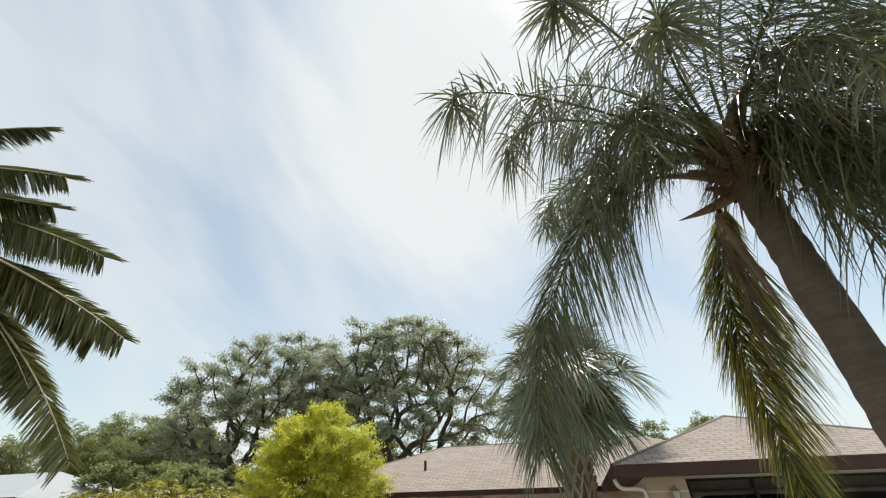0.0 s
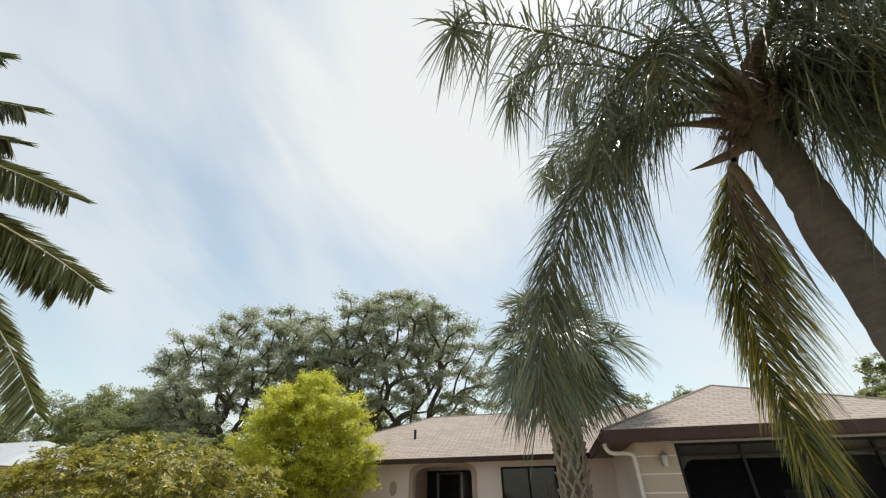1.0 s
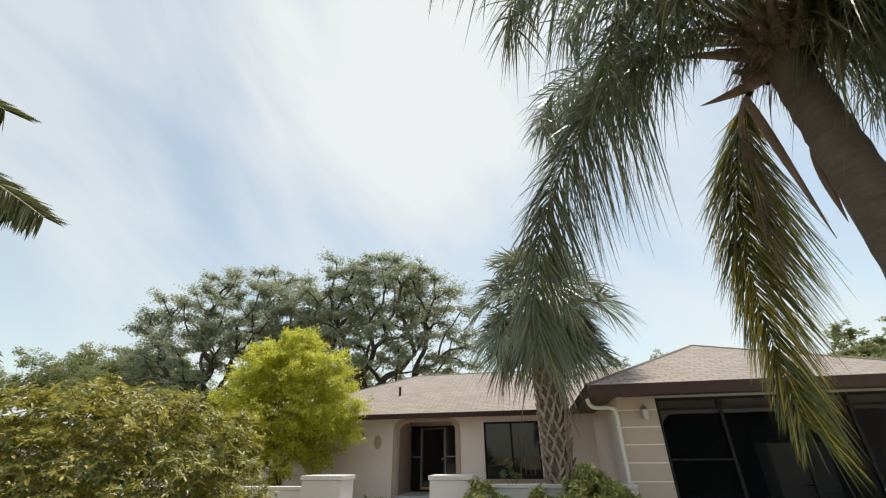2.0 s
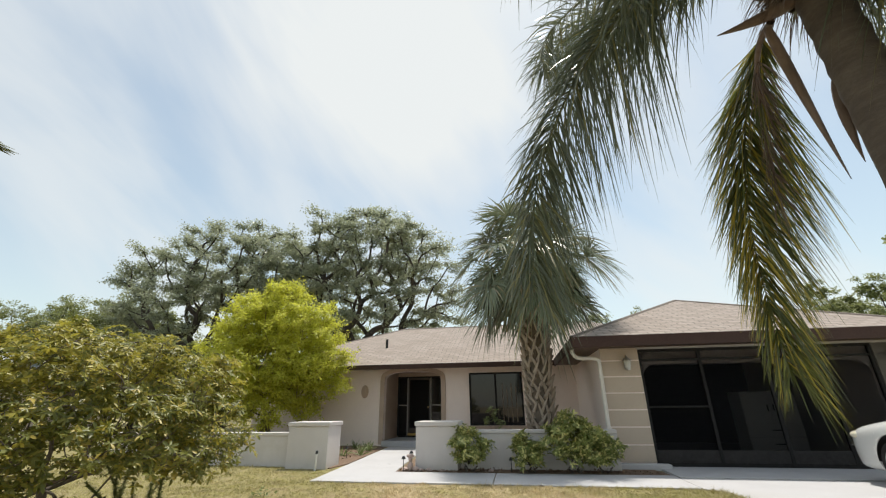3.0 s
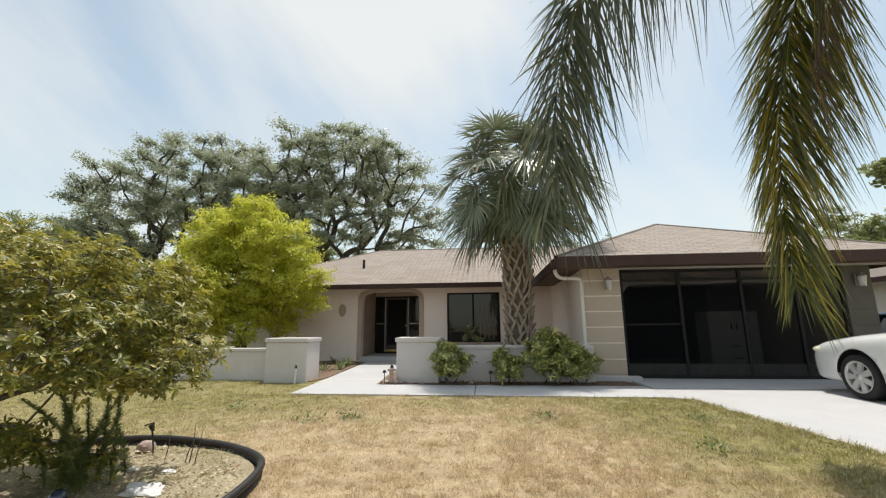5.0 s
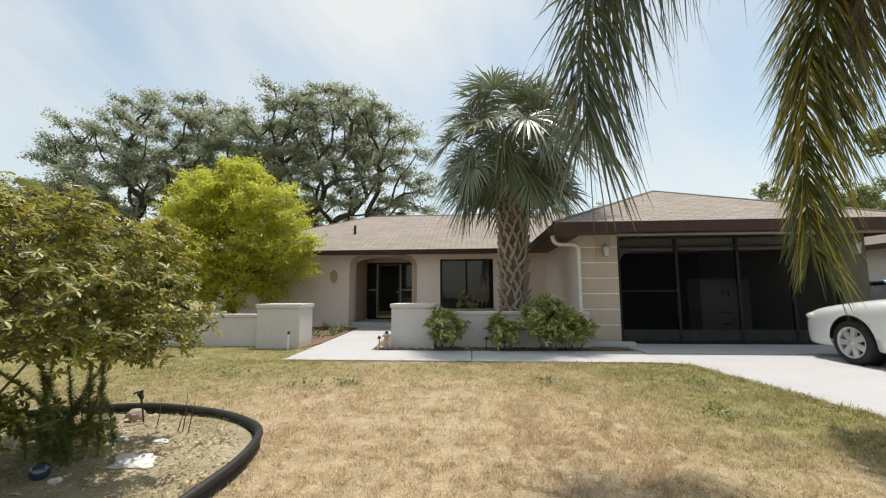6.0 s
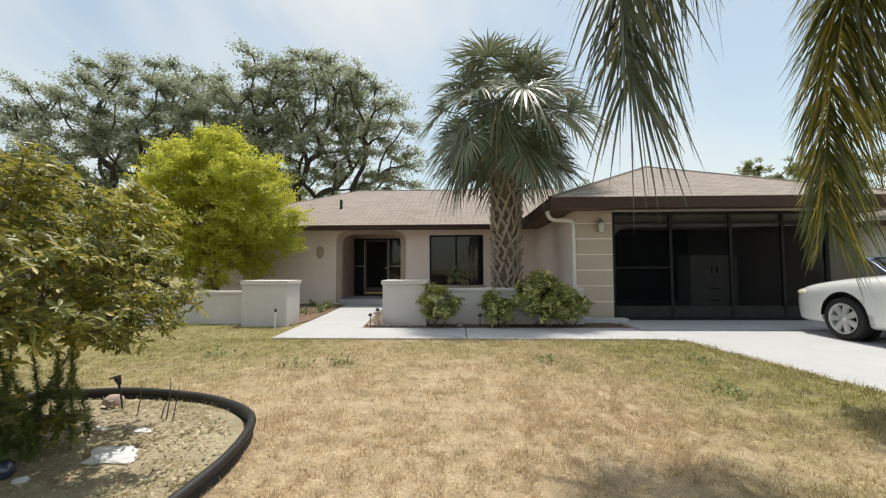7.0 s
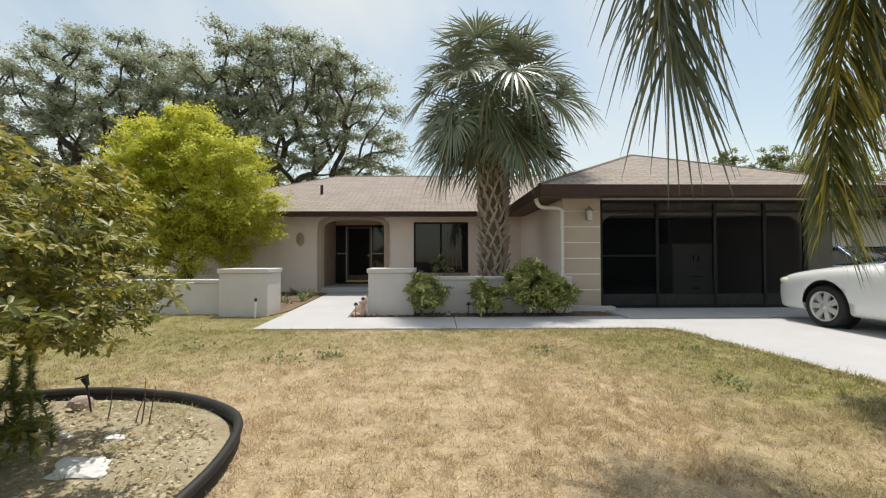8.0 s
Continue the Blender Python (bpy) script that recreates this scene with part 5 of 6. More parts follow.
        for q in ((0, 1, 6, 7), (1, 2, 5, 6), (2, 3, 4, 5)):
            bm.faces.new([vs[i] for i in q])
    bmesh.ops.recalc_face_normals(bm, faces=bm.faces)
    part("roof_panel", bm, paint, car, "", True)
    for s in (-1, 1):
        for pts in (((0.845 * s, -0.82, 0.965), (0.66 * s, -1.56, 1.36)), ((0.66 * s, -1.56, 1.36), (0.645 * s, -2.6, 1.39)), ((0.645 * s, -2.6, 1.39), (0.83 * s, -3.3, 0.99)), ((0.86 * s, -2.05, 0.95), (0.645 * s, -2.1, 1.4))):
            V, F = tube_arrays(pts, [0.04, 0.034], 8)
            arr_part("pillar", V, F, paint, car, "", True)
        for y in (-0.98, -2.05):
            part("door_gap", box(bmesh.new(), s * 0.905 - 0.012, s * 0.905 + 0.012, y - 0.004, y + 0.004, 0.28, 0.93), M_BLACK, car)
        part("side_moulding", box(bmesh.new(), s * 0.917 - 0.008, s * 0.917 + 0.008, -2.0, -1.02, 0.50, 0.53), M_BLACK, car)
        part("door_handle", box(bmesh.new(), s * 0.925 - 0.012, s * 0.925 + 0.012, -1.98, -1.84, 0.80, 0.83, 0.006), paint, car)
        mir = part("door_mirror", box(bmesh.new(), s * 0.98 - 0.08, s * 0.98 + 0.08, -1.2, -1.12, 0.99, 1.09, 0.03), paint, car)
        # headlight
        bm = bmesh.new()
        bmesh.ops.create_uvsphere(bm, u_segments=16, v_segments=10, radius=1.0, matrix=Matrix.Translation((s * 0.73, 0.80, 0.675)) @ Matrix.Rotation(radians(-s * 40), 4, "Z") @ Matrix.Diagonal((0.17, 0.12, 0.07, 1)))
        part("headlight", bm, M_LAMP, car, "clear headlight lens", True)
        bm = bmesh.new()
        box(bm, s * 0.70 - 0.10, s * 0.70 + 0.10, 0.86, 0.966, 0.50, 0.525, 0.008)
        part("bumper_strip", bm, M_BLACK, car)
        box_ob = part("tail_lamp", box(bmesh.new(), s * 0.68 - 0.14, s * 0.68 + 0.14, -3.91, -3.84, 0.68, 0.84, 0.02), M_DEADLEAF, car)
    part("grille", box(bmesh.new(), -0.34, 0.34, 0.90, 0.972, 0.50, 0.60, 0.01), M_BLACK, car)
    for x, y, z in wheels:
        s = 1 if x > 0 else -1
        wh = empty("wheel", (x, y, z))
        wh.parent = car
        ring = [(0.225, 0.09), (0.29, 0.105), (0.315, 0.085), (0.32, 0.0), (0.315, -0.085), (0.29, -0.1), (0.225, -0.09)]
        V, F, N = [], [], 44
        for k in range(N):
            a = 2 * math.pi * k / N
            V += [(s * w, r * math.cos(a), r * math.sin(a)) for r, w in ring]
        c = len(ring)
        for k in range(N):
            for i in range(c - 1):
                p, q = k * c + i, ((k + 1) % N) * c + i
                F.append((p, p + 1, q + 1, q))
        arr_part("tyre", V, F, M_RUBBER, wh, "", True)
        V, F = [], []
        lip = [(0.226, 0.088), (0.232, 0.10), (0.215, 0.098), (0.205, 0.06), (0.20, -0.08)]
        c = len(lip)
        for k in range(N):
            a = 2 * math.pi * k / N
            V += [(s * w, r * math.cos(a), r * math.sin(a)) for r, w in lip]
        for k in range(N):
            for i in range(c - 1):
                p, q = k * c + i, ((k + 1) % N) * c + i
                F.append((p, p + 1, q + 1, q))
        rim = arr_part("rim", V, F, M_ALLOY, wh, "silver seven-spoke alloy rim", True)
        for k in range(7):
            bm = bmesh.new()
            vs = [bm.verts.new(p) for p in ((s * 0.088, -0.032, 0.04), (s * 0.088, 0.032, 0.04), (s * 0.085, 0.042, 0.212), (s * 0.085, -0.042, 0.212), (s * 0.055, -0.036, 0.04), (s * 0.055, 0.036, 0.04), (s * 0.06, 0.05, 0.212), (s * 0.06, -0.05, 0.212))]
            for q in ((0, 1, 2, 3), (0, 4, 5, 1), (1, 5, 6, 2), (2, 6, 7, 3), (3, 7, 4, 0)):
                bm.faces.new([vs[i] for i in q])
            bmesh.ops.recalc_face_normals(bm, faces=bm.faces)
            bmesh.ops.rotate(bm, verts=bm.verts, cent=(0, 0, 0), matrix=Matrix.Rotation(2 * math.pi * k / 7 + 0.2, 3, "X"))
            part("spoke", bm, M_ALLOY, rim)
        bm = bmesh.new()
        bmesh.ops.create_cone(bm, cap_ends=True, segments=20, radius1=0.055, radius2=0.045, depth=0.03, matrix=Matrix.Translation((s * 0.085, 0, 0)) @ Matrix.Rotation(radians(90 * s), 4, "Y"))
        part("hub", bm, M_ALLOY, rim, "", True)
        bm = bmesh.new()
        bmesh.ops.create_cone(bm, cap_ends=True, segments=24, radius1=0.2, radius2=0.2, depth=0.02, matrix=Matrix.Translation((s * 0.0, 0, 0)) @ Matrix.Rotation(radians(90), 4, "Y"))
        part("brake_disc", bm, M_BLACK, rim)
        # dark wheel housing
        V, F = [], []
        for k in range(21):
            a = math.pi * k / 20
            V += [(s * -0.14, 0.37 * math.cos(a), 0.02 + 0.37 * math.sin(a)), (s * 0.082, 0.378 * math.cos(a), 0.02 + 0.378 * math.sin(a))]
        F = [(2 * k, 2 * k + 1, 2 * k + 3, 2 * k + 2) for k in range(20)]
        arr_part("wheel_housing", V, F, M_BLACK, wh)
        bm = bmesh.new()
        bmesh.ops.create_cone(bm, cap_ends=True, segments=32, radius1=0.37, radius2=0.37, depth=0.01, matrix=Matrix.Translation((s * -0.13, 0, 0.02)) @ Matrix.Rotation(radians(90), 4, "Y"))
        part("housing_plate", bm, M_BLACK, wh)
    return car


sedan((6.56, 7.40, 0.01), M_CARWHITE, "white four-door sedan parked nose to the garage")
sedan((11.2, 14.6, -0.04), M_CARBLUE, "blue sedan parked beside the next house")


# ---- neighbouring houses ----
def neighbour(x0, x1, y0, y1, zw, slope, wallmat, roofmat, label):
    ob = tagged(empty("neighbour_house", ((x0 + x1) / 2, (y0 + y1) / 2, 0)), label, "house")
    w, d = (x1 - x0) / 2, (y1 - y0) / 2
    part("wall", box(bmesh.new(), -w, w, -d, d, -0.1, zw), wallmat, ob)
    bm = bmesh.new()
    W, D = w + 0.6, d + 0.6
    r = min(W, D)
    c = [bm.verts.new(p) for p in ((-W, -D, zw), (W, -D, zw), (W, D, zw), (-W, D, zw))]
    t = [bm.verts.new(p) for p in ((-W + r, -D + r, zw + r * slope), (W - r, D - r, zw + r * slope))]
    if W > D:
        for q in ((c[0], c[1], t[1], t[0]), (c[1], c[2], t[1]), (c[2], c[3], t[0], t[1]), (c[3], c[0], t[0])):
            bm.faces.new(q)
    else:
        for q in ((c[0], c[1], t[0]), (c[1], c[2], t[1], t[0]), (c[2], c[3], t[1]), (c[3], c[0], t[0], t[1])):
            bm.faces.new(q)
    bm.faces.new(c[::-1])
    part("roof", bm, roofmat, ob)
    for k in range(3):
        x = -w + (k + 0.6) * 2 * w / 3.4
        win = part("window", box(bmesh.new(), x, x + 1.2, -d - 0.03, -d - 0.004, 0.9, 2.0), M_FRAME, ob)
        part("pane", box(bmesh.new(), x + 0.06, x + 1.14, -d - 0.04, -d - 0.031, 0.96, 1.94), M_GLASS, win)
    for k in range(2):
        y = -d + (k + 0.5) * d
        win = part("window", box(bmesh.new(), -w - 0.03, -w - 0.004, y, y + 1.2, 0.9, 2.0), M_FRAME, ob)
        part("pane", box(bmesh.new(), -w - 0.04, -w - 0.031, y + 0.06, y + 1.14, 0.96, 1.94), M_GLASS, win)
    part("fascia", box(box(bmesh.new(), -W, W, -D - 0.03, -D, zw - 0.16, zw + 0.01), -W - 0.03, -W, -D, D, zw - 0.16, zw + 0.01), M_FASCIA, ob)


neighbour(-33.5, -21.5, 13.5, 20.5, 2.7, 0.36, M_STUCCO, M_ROOF_GREY, "neighbouring house with a pale grey hip roof")
neighbour(13.2, 23, 14.5, 24, 2.55, 0.30, M_YARDWALL, M_SHINGLE, "neighbouring house with pale walls")


# ---- the edged planting bed and its things ----
BX, BY, BRX, BRY, BPOW = -2.9, 3.0, 1.5, 1.4, 2.6


def bed_point(a, s=1.0):
    r = s * (abs(math.cos(a) / BRX) ** BPOW + abs(math.sin(a) / BRY) ** BPOW) ** (-1 / BPOW)
    return (BX + r * math.cos(a), BY + r * math.sin(a))


bm = bmesh.new()
N = 72
rings = []
for s, z in ((0.0, 0.035), (0.3, 0.04), (0.6, 0.035), (0.85, 0.025), (0.975, 0.02)):
    rings.append([bm.verts.new((*bed_point(2 * math.pi * k / N, s), z + 0.012 * noise.noise((k * 0.7, s * 9, 2)))) for k in range(N)] if s else [bm.verts.new((BX, BY, z))])
for k in range(N):
    bm.faces.new((rings[0][0], rings[1][k], rings[1][(k + 1) % N]))
    for r0, r1 in zip(rings[1:], rings[2:]):
        bm.faces.new((r0[k], r1[k], r1[(k + 1) % N], r0[(k + 1) % N]))
tagged(part("planting_bed", bm, M_BED, smooth=True), "sandy planting bed with dry litter", "flower bed", kind="structure")

def edging_strip(name, sec, parent, label=""):
    """A strip with the section sec (outwards, up) all round the bed."""
    V, F = [], []
    N, c = 320, len(sec)
    for k in range(N):
        a = 2 * math.pi * k / N
        x, y = bed_point(a)
        x2, y2 = bed_point(a + 0.01)
        tx, ty = x2 - x, y2 - y
        ln = math.hypot(tx, ty) or 1
        ox, oy = ty / ln, -tx / ln
        wob = 0.010 * math.sin(a * 5) + 0.004 * math.sin(a * 13)
        V += [(x + ox * (o + wob) - BX, y + oy * (o + wob) - BY, z - 0.02 + 0.01 * math.sin(a * 5)) for o, z in sec]
    for k in range(N):
        for q in range(c):
            F.append((k * c + q, k * c + (q + 1) % c, ((k + 1) % N) * c + (q + 1) % c, ((k + 1) % N) * c + q))
    arr_part(name, V, F, M_EDGING, parent, label, True)


edging = tagged(empty("lawn_edging", (BX, BY, 0)), "black rounded plastic edging round the bed", "edging")
edging_strip("skirt", [(-0.012, -0.06), (-0.012, 0.078), (0.012, 0.078), (0.012, -0.06)], edging)
edging_strip("bead", [(0.027 * math.cos(2 * math.pi * k / 12), 0.092 + 0.027 * math.sin(2 * math.pi * k / 12)) for k in range(12)], edging, "rounded top bead")


def stone(name, at, size, mat, label, category, seed, sharp=0.35):
    bm = bmesh.new()
    bmesh.ops.create_icosphere(bm, subdivisions=3, radius=1.0)
    for v in bm.verts:
        d = 1 + sharp * noise.noise(v.co * 1.3 + Vector((seed, 0, 0))) + 0.12 * noise.noise(v.co * 4 + Vector((0, seed, 0)))
        v.co = Vector((v.co.x * size[0], v.co.y * size[1], v.co.z * size[2])) * d
    bmesh.ops.translate(bm, verts=bm.verts, vec=at)
    return tagged(part(name, bm, mat), label, category)


stone("white_rock", (-2.08, 3.32, 0.055), (0.135, 0.085, 0.028), M_ROCK, "flat jagged white rock lying on the bed", "rock", 3, 0.7)
stone("white_rock", (-2.20, 3.68, 0.045), (0.055, 0.04, 0.013), M_ROCK, "small white stone on the bed", "rock", 7, 0.6)
stone("white_rock", (-2.52, 3.70, 0.045), (0.05, 0.035, 0.012), M_ROCK, "small white stone on the bed", "rock", 9, 0.6)
stone("white_rock", (-2.32, 3.06, 0.045), (0.035, 0.03, 0.015), M_ROCK, "small white stone on the bed", "rock", 11, 0.6)
stone("pinkish_stone", (-2.84, 4.18, 0.07), (0.07, 0.06, 0.05), M_PINK, "rounded pinkish stone against the edging", "rock", 5, 0.2)
bm = bmesh.new()
bmesh.ops.create_uvsphere(bm, u_segments=24, v_segments=16, radius=0.05, matrix=Matrix.Translation((-2.45, 3.08, 0.08)))
tagged(part("garden_ball", bm, M_BLUEBALL, None, "", True), "dark blue glazed garden ball", "ornament")


def solar_spot(x, y):
    ob = tagged(empty("garden_spotlight", (x, y, 0.03)), "small black garden spotlight on a stake", "garden light")
    V, F = tube_arrays([(0.03, 0, -0.03), (0.01, 0, 0.10), (-0.01, 0, 0.19)], [0.005, 0.007, 0.008], 6)
    arr_part("stake", V, F, M_BLACK, ob)
    bm = bmesh.new()
    bmesh.ops.create_cone(bm, cap_ends=True, segments=14, radius1=0.012, radius2=0.024, depth=0.06, matrix=Matrix.Translation((-0.014, 0, 0.215)) @ Matrix.Rotation(radians(-24), 4, "Y"))
    part("head", bm, M_BLACK, ob)
    bm = box(bmesh.new(), -0.045, 0.02, -0.022, 0.022, -0.006, 0.006, 0.003)
    bmesh.ops.transform(bm, verts=bm.verts, matrix=Matrix.Translation((-0.03, 0, 0.25)) @ Matrix.Rotation(radians(-18), 4, "Y"))
    part("panel", bm, M_GLASS, ob)


solar_spot(-2.72, 4.1)


def path_light(x, y, h):
    ob = tagged(empty("path_light", (x, y, 0.01)), "small black path light on a stake", "garden light", "path lights")
    V, F = tube_arrays([(0, 0, -0.03), (0, 0, h)], [0.008, 0.008], 6)
    arr_part("stake", V, F, M_BLACK, ob)
    bm = bmesh.new()
    bmesh.ops.create_cone(bm, cap_ends=True, segments=12, radius1=0.045, radius2=0.02, depth=0.05, matrix=Matrix.Translation((0, 0, h + 0.02)))
    part("cap", bm, M_BLACK, ob)


path_light(-1.78, 8.62, 0.22)
path_light(-1.72, 9.0, 0.28)
path_light(0.28, 8.75, 0.20)
path_light(-3.75, 10.6, 0.22)


def white_post():
    ob = tagged(empty("pipe_post", (-3.60, 8.62, 0)), "short white pipe with a black cap by the pillar", "post")
    V, F = tube_arrays([(0, 0, -0.05), (0.01, 0, 0.30)], [0.022, 0.02], 10)
    arr_part("pipe", V, F, M_WHITE, ob)
    V, F = tube_arrays([(0.01, 0, 0.30), (0.012, 0, 0.36), (0.012, 0, 0.362)], [0.026, 0.024, 0.001], 10)
    arr_part("cap", V, F, M_BLACK, ob)


white_post()


def ornament():
    bm = bmesh.new()
    for (x, z), s in (((0, 0.10), (0.07, 0.06, 0.11)), ((0.0, 0.26), (0.05, 0.05, 0.06)), ((0.0, 0.33), (0.10, 0.07, 0.045)), ((0.13, 0.05), (0.08, 0.06, 0.06))):
        bmesh.ops.create_uvsphere(bm, u_segments=14, v_segments=10, radius=1, matrix=Matrix.Translation((-1.66 + 0.8 * x, 8.68, 0.01 + 0.8 * z)) @ Matrix.Diagonal((0.8 * s[0], 0.8 * s[1], 0.8 * s[2], 1)))
    tagged(part("garden_ornament", bm, M_PINK, None, "", True), "small weathered pinkish garden ornament at the pillar", "ornament")


ornament()
for k, (x, y, r) in enumerate(((-1.45, 8.68, 0.05), (-1.3, 8.7, 0.06), (-1.05, 8.68, 0.04), (-1.78, 8.75, 0.06), (-0.1, 8.7, 0.05), (-1.85, 8.9, 0.05))):
    stone("bed_stone", (x, y, 0.03), (r, r * 0.8, r * 0.6), M_PINK, "small reddish stone in the mulch", "stone", 20 + k)


def spiky_plant(name, at, n_leaf, length, width, mat, label, category, seed, el=(0.5, 1.3), droop=0.3):
    rng = np.random.default_rng(seed)
    az, e = rng.uniform(0, 6.28, n_leaf), rng.uniform(*el, n_leaf)
    D = np.stack([np.cos(az) * np.cos(e), np.sin(az) * np.cos(e), np.sin(e)], 1)
    P = np.tile(np.array(at, float), (n_leaf, 1)) + rng.normal(size=(n_leaf, 3)) * np.array((0.02, 0.02, 0))
    V, F = blade_strip(rng, P, D, length * rng.uniform(0.6, 1.1, n_leaf), np.full(n_leaf, width), np.full(n_leaf, droop))
    return tagged(arr_part(name, V, F, mat), label, category)


for k, (x, y) in enumerate(((-3.95, 12.6), (-3.75, 12.2), (-4.4, 12.9), (-3.62, 11.2), (-4.0, 11.0))):
    spiky_plant("bed_plant", (x, y, 0.01), 26, 0.42, 0.012, M_WEED, "small spiky green plant in the mulch", "plant", 300 + k)


def fern_plume(at, h, seed):
    """An upright bottle-brush stem with fine needles all round."""
    rng = np.random.default_rng(seed)
    lean = rng.normal(size=2) * 0.16
    pts = np.array([(at[0] + lean[0] * t * t, at[1] + lean[1] * t * t, at[2] + h * t) for t in np.linspace(0, 1, 9)])
    pile = Pile()
    pile.tube(pts, np.linspace(0.007, 0.003, 9), 5)
    m = int(800 * h / 0.5)
    t = rng.uniform(0.08, 1, m)
    P = np.stack([np.interp(t, np.linspace(0, 1, 9), pts[:, i]) for i in range(3)], 1)
    az = rng.uniform(0, 6.28, m)
    D = np.stack([np.cos(az), np.sin(az), rng.uniform(0.2, 0.9, m)], 1)
    D /= np.linalg.norm(D, axis=1, keepdims=True)
    V, F = blade_strip(rng, P, D, 0.055 * (1.15 - 0.7 * t) * rng.uniform(0.6, 1.25, m), np.full(m, 0.002), np.full(m, 0.1))
    pile.add(V, F)
    return pile


fern = tagged(empty("foxtail_fern", (-2.62, 3.40, 0.03)), "dark green foxtail fern with upright plumes", "fern")
frng = np.random.default_rng(9)
for k in range(16):
    a, r = frng.uniform(0, 6.28), frng.uniform(0.03, 0.24)
    fern_plume((r * math.cos(a), r * math.sin(a), 0), frng.uniform(0.35, 0.80), 400 + k).part("plume", M_FERN, fern)
# dry twigs standing in the bed
for k, (x, y, h) in enumerate(((-2.22, 3.92, 0.32), (-2.16, 3.90, 0.27), (-2.28, 3.95, 0.2), (-2.5, 4.0, 0.24))):
    V, F = tube_arrays([(x, y, 0.02), (x + 0.02, y, h * 0.5), (x + 0.01 + 0.02 * (k % 3), y + 0.02, h)], [0.005, 0.004, 0.002], 5)
    tagged(arr_part("dry_twig", V, F, M_BARK), "thin dry twig standing in the bed", "twig", "twigs")

# loose litter in the bed, counted by nobody
rng = np.random.default_rng(77)
k = 7500
ang, rad = rng.uniform(0, 6.28, k), np.sqrt(rng.uniform(0, 1, k)) * 0.93
xy = np.array([bed_point(a, s) for a, s in zip(ang, rad)])
P = np.column_stack([xy, 0.045 + 0.012 * rng.random(k)])
D = dirs(rng, k) * np.array((1, 1, 0.25))
V, F = scatter(DIAMOND_V, DIAMOND_F, P, D, np.array((0, 0, 1.0)) + rng.normal(size=(k, 3)) * 0.3, rng.uniform(0.008, 0.05, k) * rng.random(k) ** 0.5)
M_LITTER = leafy("dry_litter", (0.30, 0.24, 0.14), (0.62, 0.54, 0.38), 0.8, 0.1, tip=(0.24, 0.11, 0.05), drift=4)
tagged(arr_part("leaf_litter", V, F, M_LITTER), "dry leaves and straw scattered over the bed", "litter", kind="stuff")
k = 3200
P = np.concatenate([np.column_stack([rng.uniform(-1.9, 2.9, k // 2), rng.uniform(8.6, 9.03, k // 2), np.full(k // 2, 0.02)]), np.column_stack([rng.uniform(-5.5, -3.62, k // 2), rng.uniform(9.5, 13.7, k // 2), np.full(k // 2, 0.024)])])
D = dirs(rng, k) * np.array((1, 1, 0.3))
V, F = scatter(DIAMOND_V, DIAMOND_F, P, D, np.array((0, 0, 1.0)) + rng.normal(size=(k, 3)) * 0.4, rng.uniform(0.02, 0.06, k))
M_CHIP = leafy("mulch_chip", (0.10, 0.06, 0.04), (0.28, 0.19, 0.13), 0.9, 0.0, drift=4)
tagged(arr_part("mulch_chips", V, F, M_CHIP), "brown bark chips over the planting beds", "mulch", kind="stuff")


# ---- grass ----
def on_lawn(x, y):
    path = (x > -3.12) & (x < 3.1) & (y > 7.41)
    wall = (y > 8.75) & (x > -4.5) | (y > 9.1)
    drive = x > np.interp(y, [-6, 0, 4.2, 7.26, 7.4], [5.2, 4.3, 3.62, 3.25, 3.05]) - 0.01
    bed = (np.abs((x - BX) / (BRX + 0.02)) ** BPOW + np.abs((y - BY) / (BRY + 0.02)) ** BPOW) < 1
    return ~(path | wall | drive | bed)


def grass(name, x0, x1, y0, y1, count, length, width, seed, label):
    rng = np.random.default_rng(seed)
    x, y = rng.uniform(x0, x1, count), rng.uniform(y0, y1, count)
    clump = np.array([0.5 * noise.noise((a * 3.1, b * 3.1, 4.0)) + 0.75 * noise.noise((a * 11.0, b * 11.0, 1.0)) for a, b in zip(x, y)])
    keep = on_lawn(x, y) & (rng.random(count) < 0.6 + 1.2 * clump)
    x, y, clump = x[keep], y[keep], clump[keep]
    m = len(x)
    z = np.array([0.014 * noise.noise((a * 0.4, b * 0.4, 0)) - 0.012 for a, b in zip(x, y)])
    az, e = rng.uniform(0, 6.28, m), rng.uniform(0.25, 1.4, m)
    D = np.stack([np.cos(az) * np.cos(e), np.sin(az) * np.cos(e), np.sin(e)], 1)
    V, F = blade_strip(rng, np.stack([x, y, z], 1), D, length * rng.uniform(0.5, 1.25, m) * (0.8 + 0.9 * clump), np.full(m, width) * rng.uniform(0.7, 1.3, m), rng.uniform(0.1, 0.7, m), 2)
    tagged(arr_part(name, V, F, M_GRASS), label, "grass", kind="stuff")


grass("grass", -6.5, 4.4, 1.6, 4.2, 330000, 0.064, 0.0027, 501, "short dry straw-coloured and green grass blades")
grass("grass", -9.5, 3.4, 4.2, 9.1, 230000, 0.066, 0.0035, 502, "short dry straw-coloured and green grass blades")
grass("grass", 0.3, 3.7, 3.6, 7.4, 95000, 0.085, 0.0030, 507, "taller patchy green grass by the driveway")
grass("grass", -5.0, 0.3, 4.4, 7.4, 80000, 0.060, 0.0030, 508, "short dry straw-coloured and green grass blades")


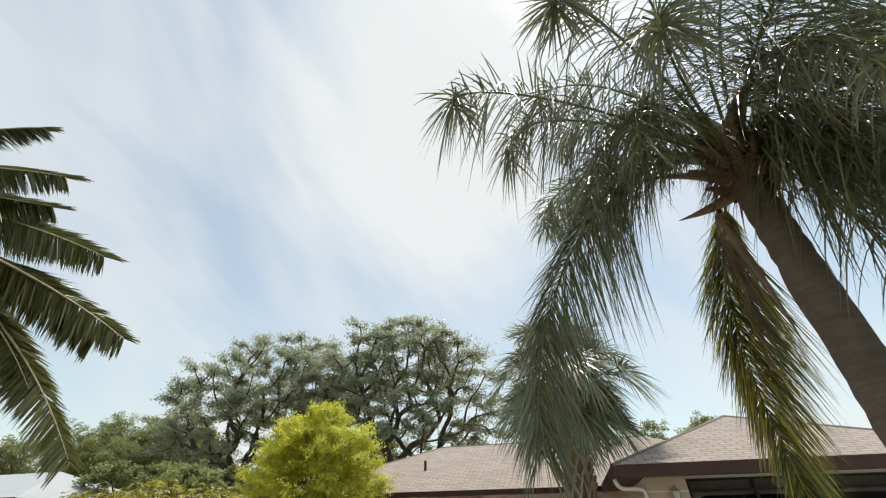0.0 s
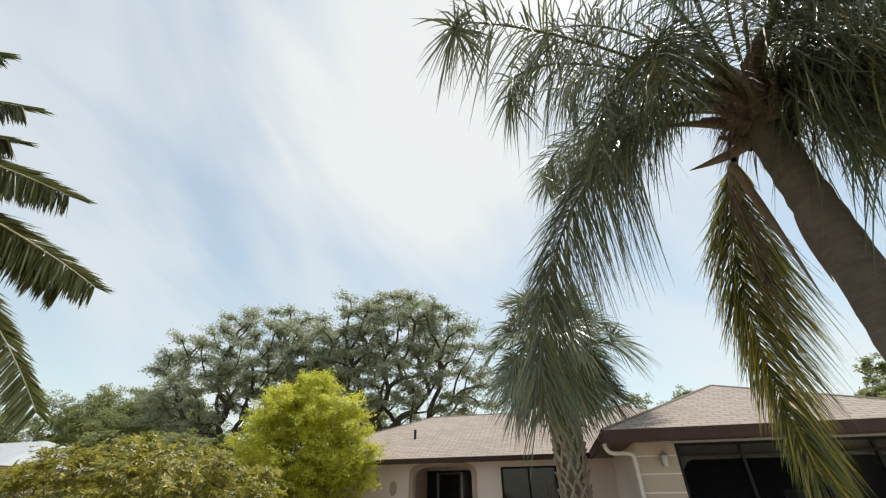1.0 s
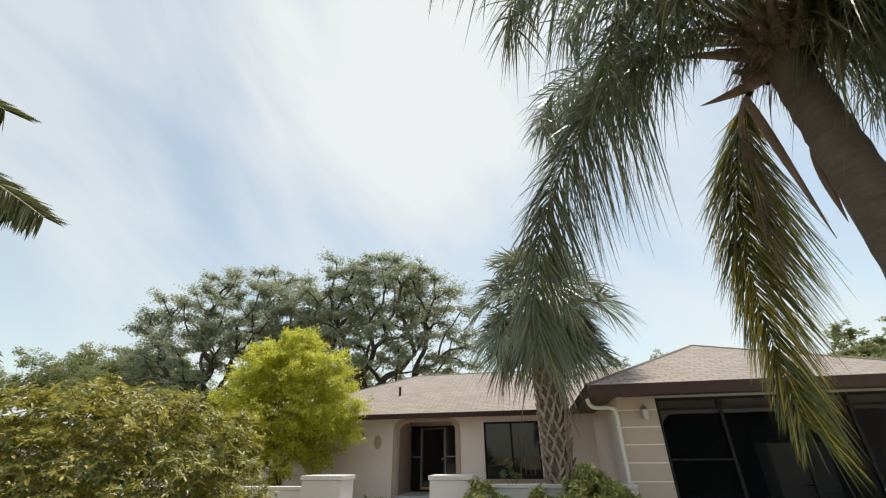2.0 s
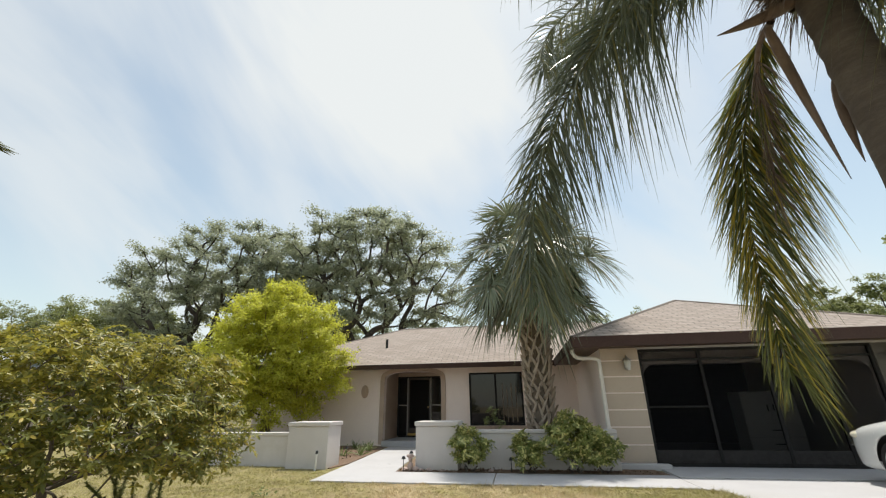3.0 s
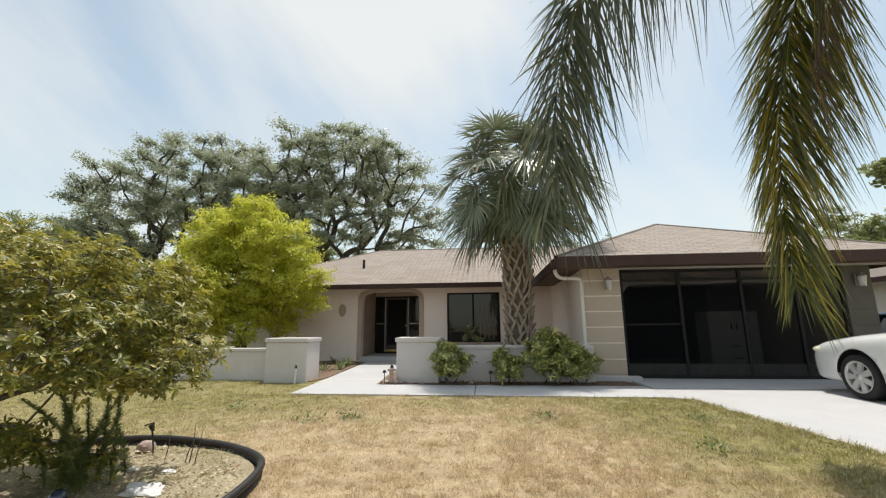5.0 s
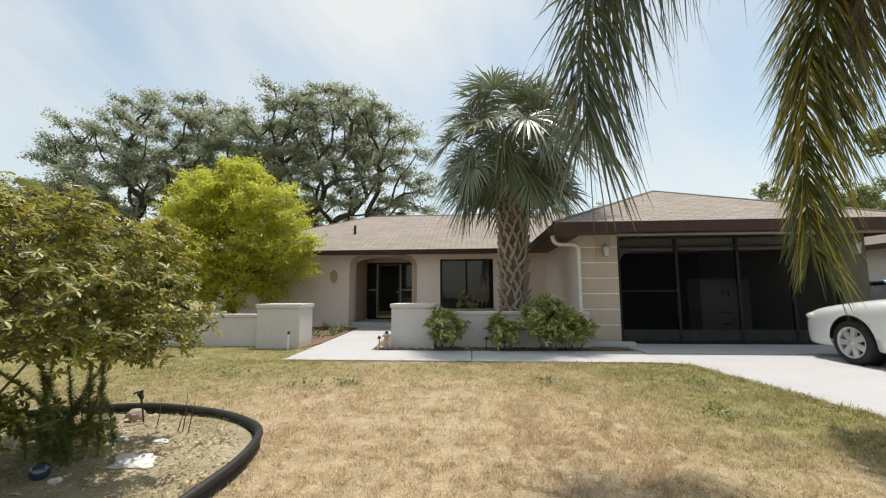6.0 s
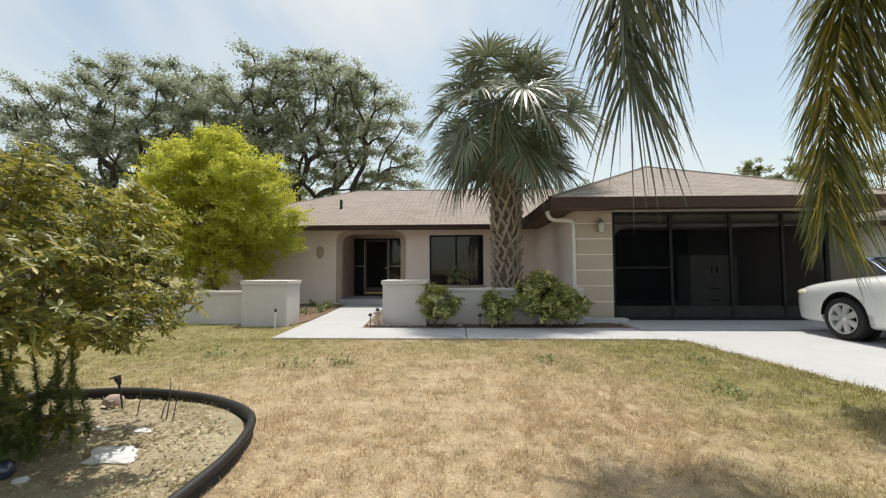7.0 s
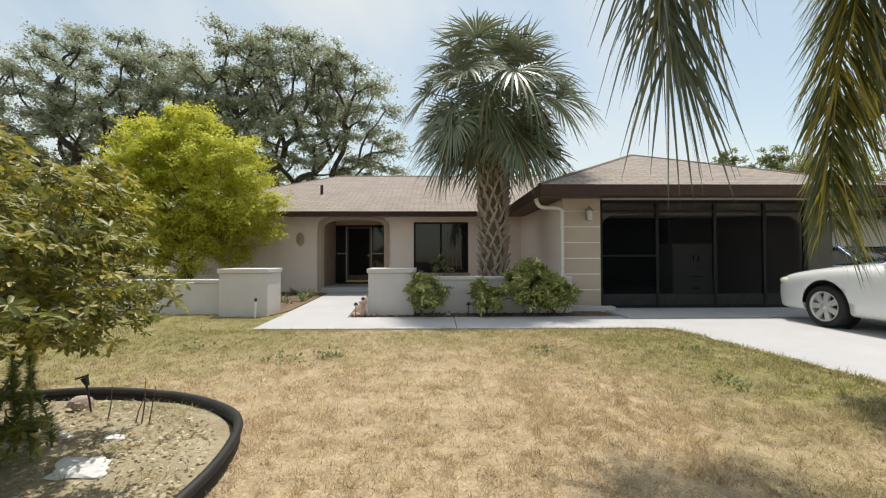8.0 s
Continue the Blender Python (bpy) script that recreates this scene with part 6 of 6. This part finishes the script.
def bed_grass():
    """Sparse dry tufts inside the bed."""
    rng = np.random.default_rng(505)
    m = 15000
    xy = np.array([bed_point(a, r) for a, r in zip(rng.uniform(0, 6.28, m), np.sqrt(rng.uniform(0.05, 0.92, m)))])
    xy = xy[[noise.noise((p[0] * 2.2, p[1] * 2.2, 8.0)) > -0.1 for p in xy]]
    m = len(xy)
    az, e = rng.uniform(0, 6.28, m), rng.uniform(0.2, 1.2, m)
    D = np.stack([np.cos(az) * np.cos(e), np.sin(az) * np.cos(e), np.sin(e)], 1)
    V, F = blade_strip(rng, np.column_stack([xy, np.full(m, 0.03)]), D, rng.uniform(0.02, 0.085, m), rng.uniform(0.0015, 0.003, m), rng.uniform(0.1, 0.7, m), 2)
    tagged(arr_part("bed_grass", V, F, M_BEDGRASS), "thin dry grass coming up through the bed", "grass", kind="stuff")


M_BEDGRASS = leafy("bed_grass_blade", (0.20, 0.19, 0.07), (0.46, 0.40, 0.22), 0.7, 0.25, drift=2.5)
bed_grass()


def drive_edge_grass():
    """Tufts leaning over the driveway's edge."""
    rng = np.random.default_rng(506)
    m = 9000
    y = rng.uniform(1.5, 7.3, m)
    x = np.interp(y, [-6, 0, 4.2, 7.26, 7.4], [5.2, 4.3, 3.62, 3.25, 3.05]) - rng.random(m) ** 1.5 * 0.16 + 0.015
    keep = np.array([noise.noise((a * 4, b * 4, 2.0)) > -0.25 for a, b in zip(x, y)])
    x, y = x[keep], y[keep]
    m = len(x)
    az, e = rng.uniform(0, 6.28, m), rng.uniform(0.3, 1.3, m)
    D = np.stack([np.cos(az) * np.cos(e), np.sin(az) * np.cos(e), np.sin(e)], 1)
    V, F = blade_strip(rng, np.column_stack([x, y, np.full(m, -0.005)]), D, rng.uniform(0.05, 0.12, m), rng.uniform(0.002, 0.004, m), rng.uniform(0.1, 0.6, m), 2)
    tagged(arr_part("edge_grass", V, F, M_GRASS), "grass tufts leaning over the driveway edge", "grass", kind="stuff")


drive_edge_grass()
grass("grass", -3.2, 3.5, 7.33, 7.41, 2500, 0.09, 0.004, 503, "grass tufts along the path edge")
grass("grass", -9.4, -4.3, 8.7, 9.12, 5000, 0.09, 0.004, 504, "grass tufts along the garden wall")
for k, (x, y, s) in enumerate(((-1.95, 5.6, 0.16), (-1.5, 5.75, 0.12), (2.2, 4.7, 0.13), (0.9, 5.9, 0.1), (-3.2, 6.2, 0.12), (2.7, 5.9, 0.12))):
    rng = np.random.default_rng(600 + k)
    m = 60
    P = np.column_stack([x + rng.normal(size=m) * s * 0.7, y + rng.normal(size=m) * s * 0.7, rng.uniform(0.0, 0.07, m)])
    V, F = scatter(LEAF_V, LEAF_F, P, dirs(rng, m, -0.1), np.array((0, 0, 1.0)) + rng.normal(size=(m, 3)) * 0.4, rng.uniform(0.03, 0.06, m))
    tagged(arr_part("weed_patch", V, F, M_WEED), "low leafy green weed in the lawn", "weed", kind="stuff")
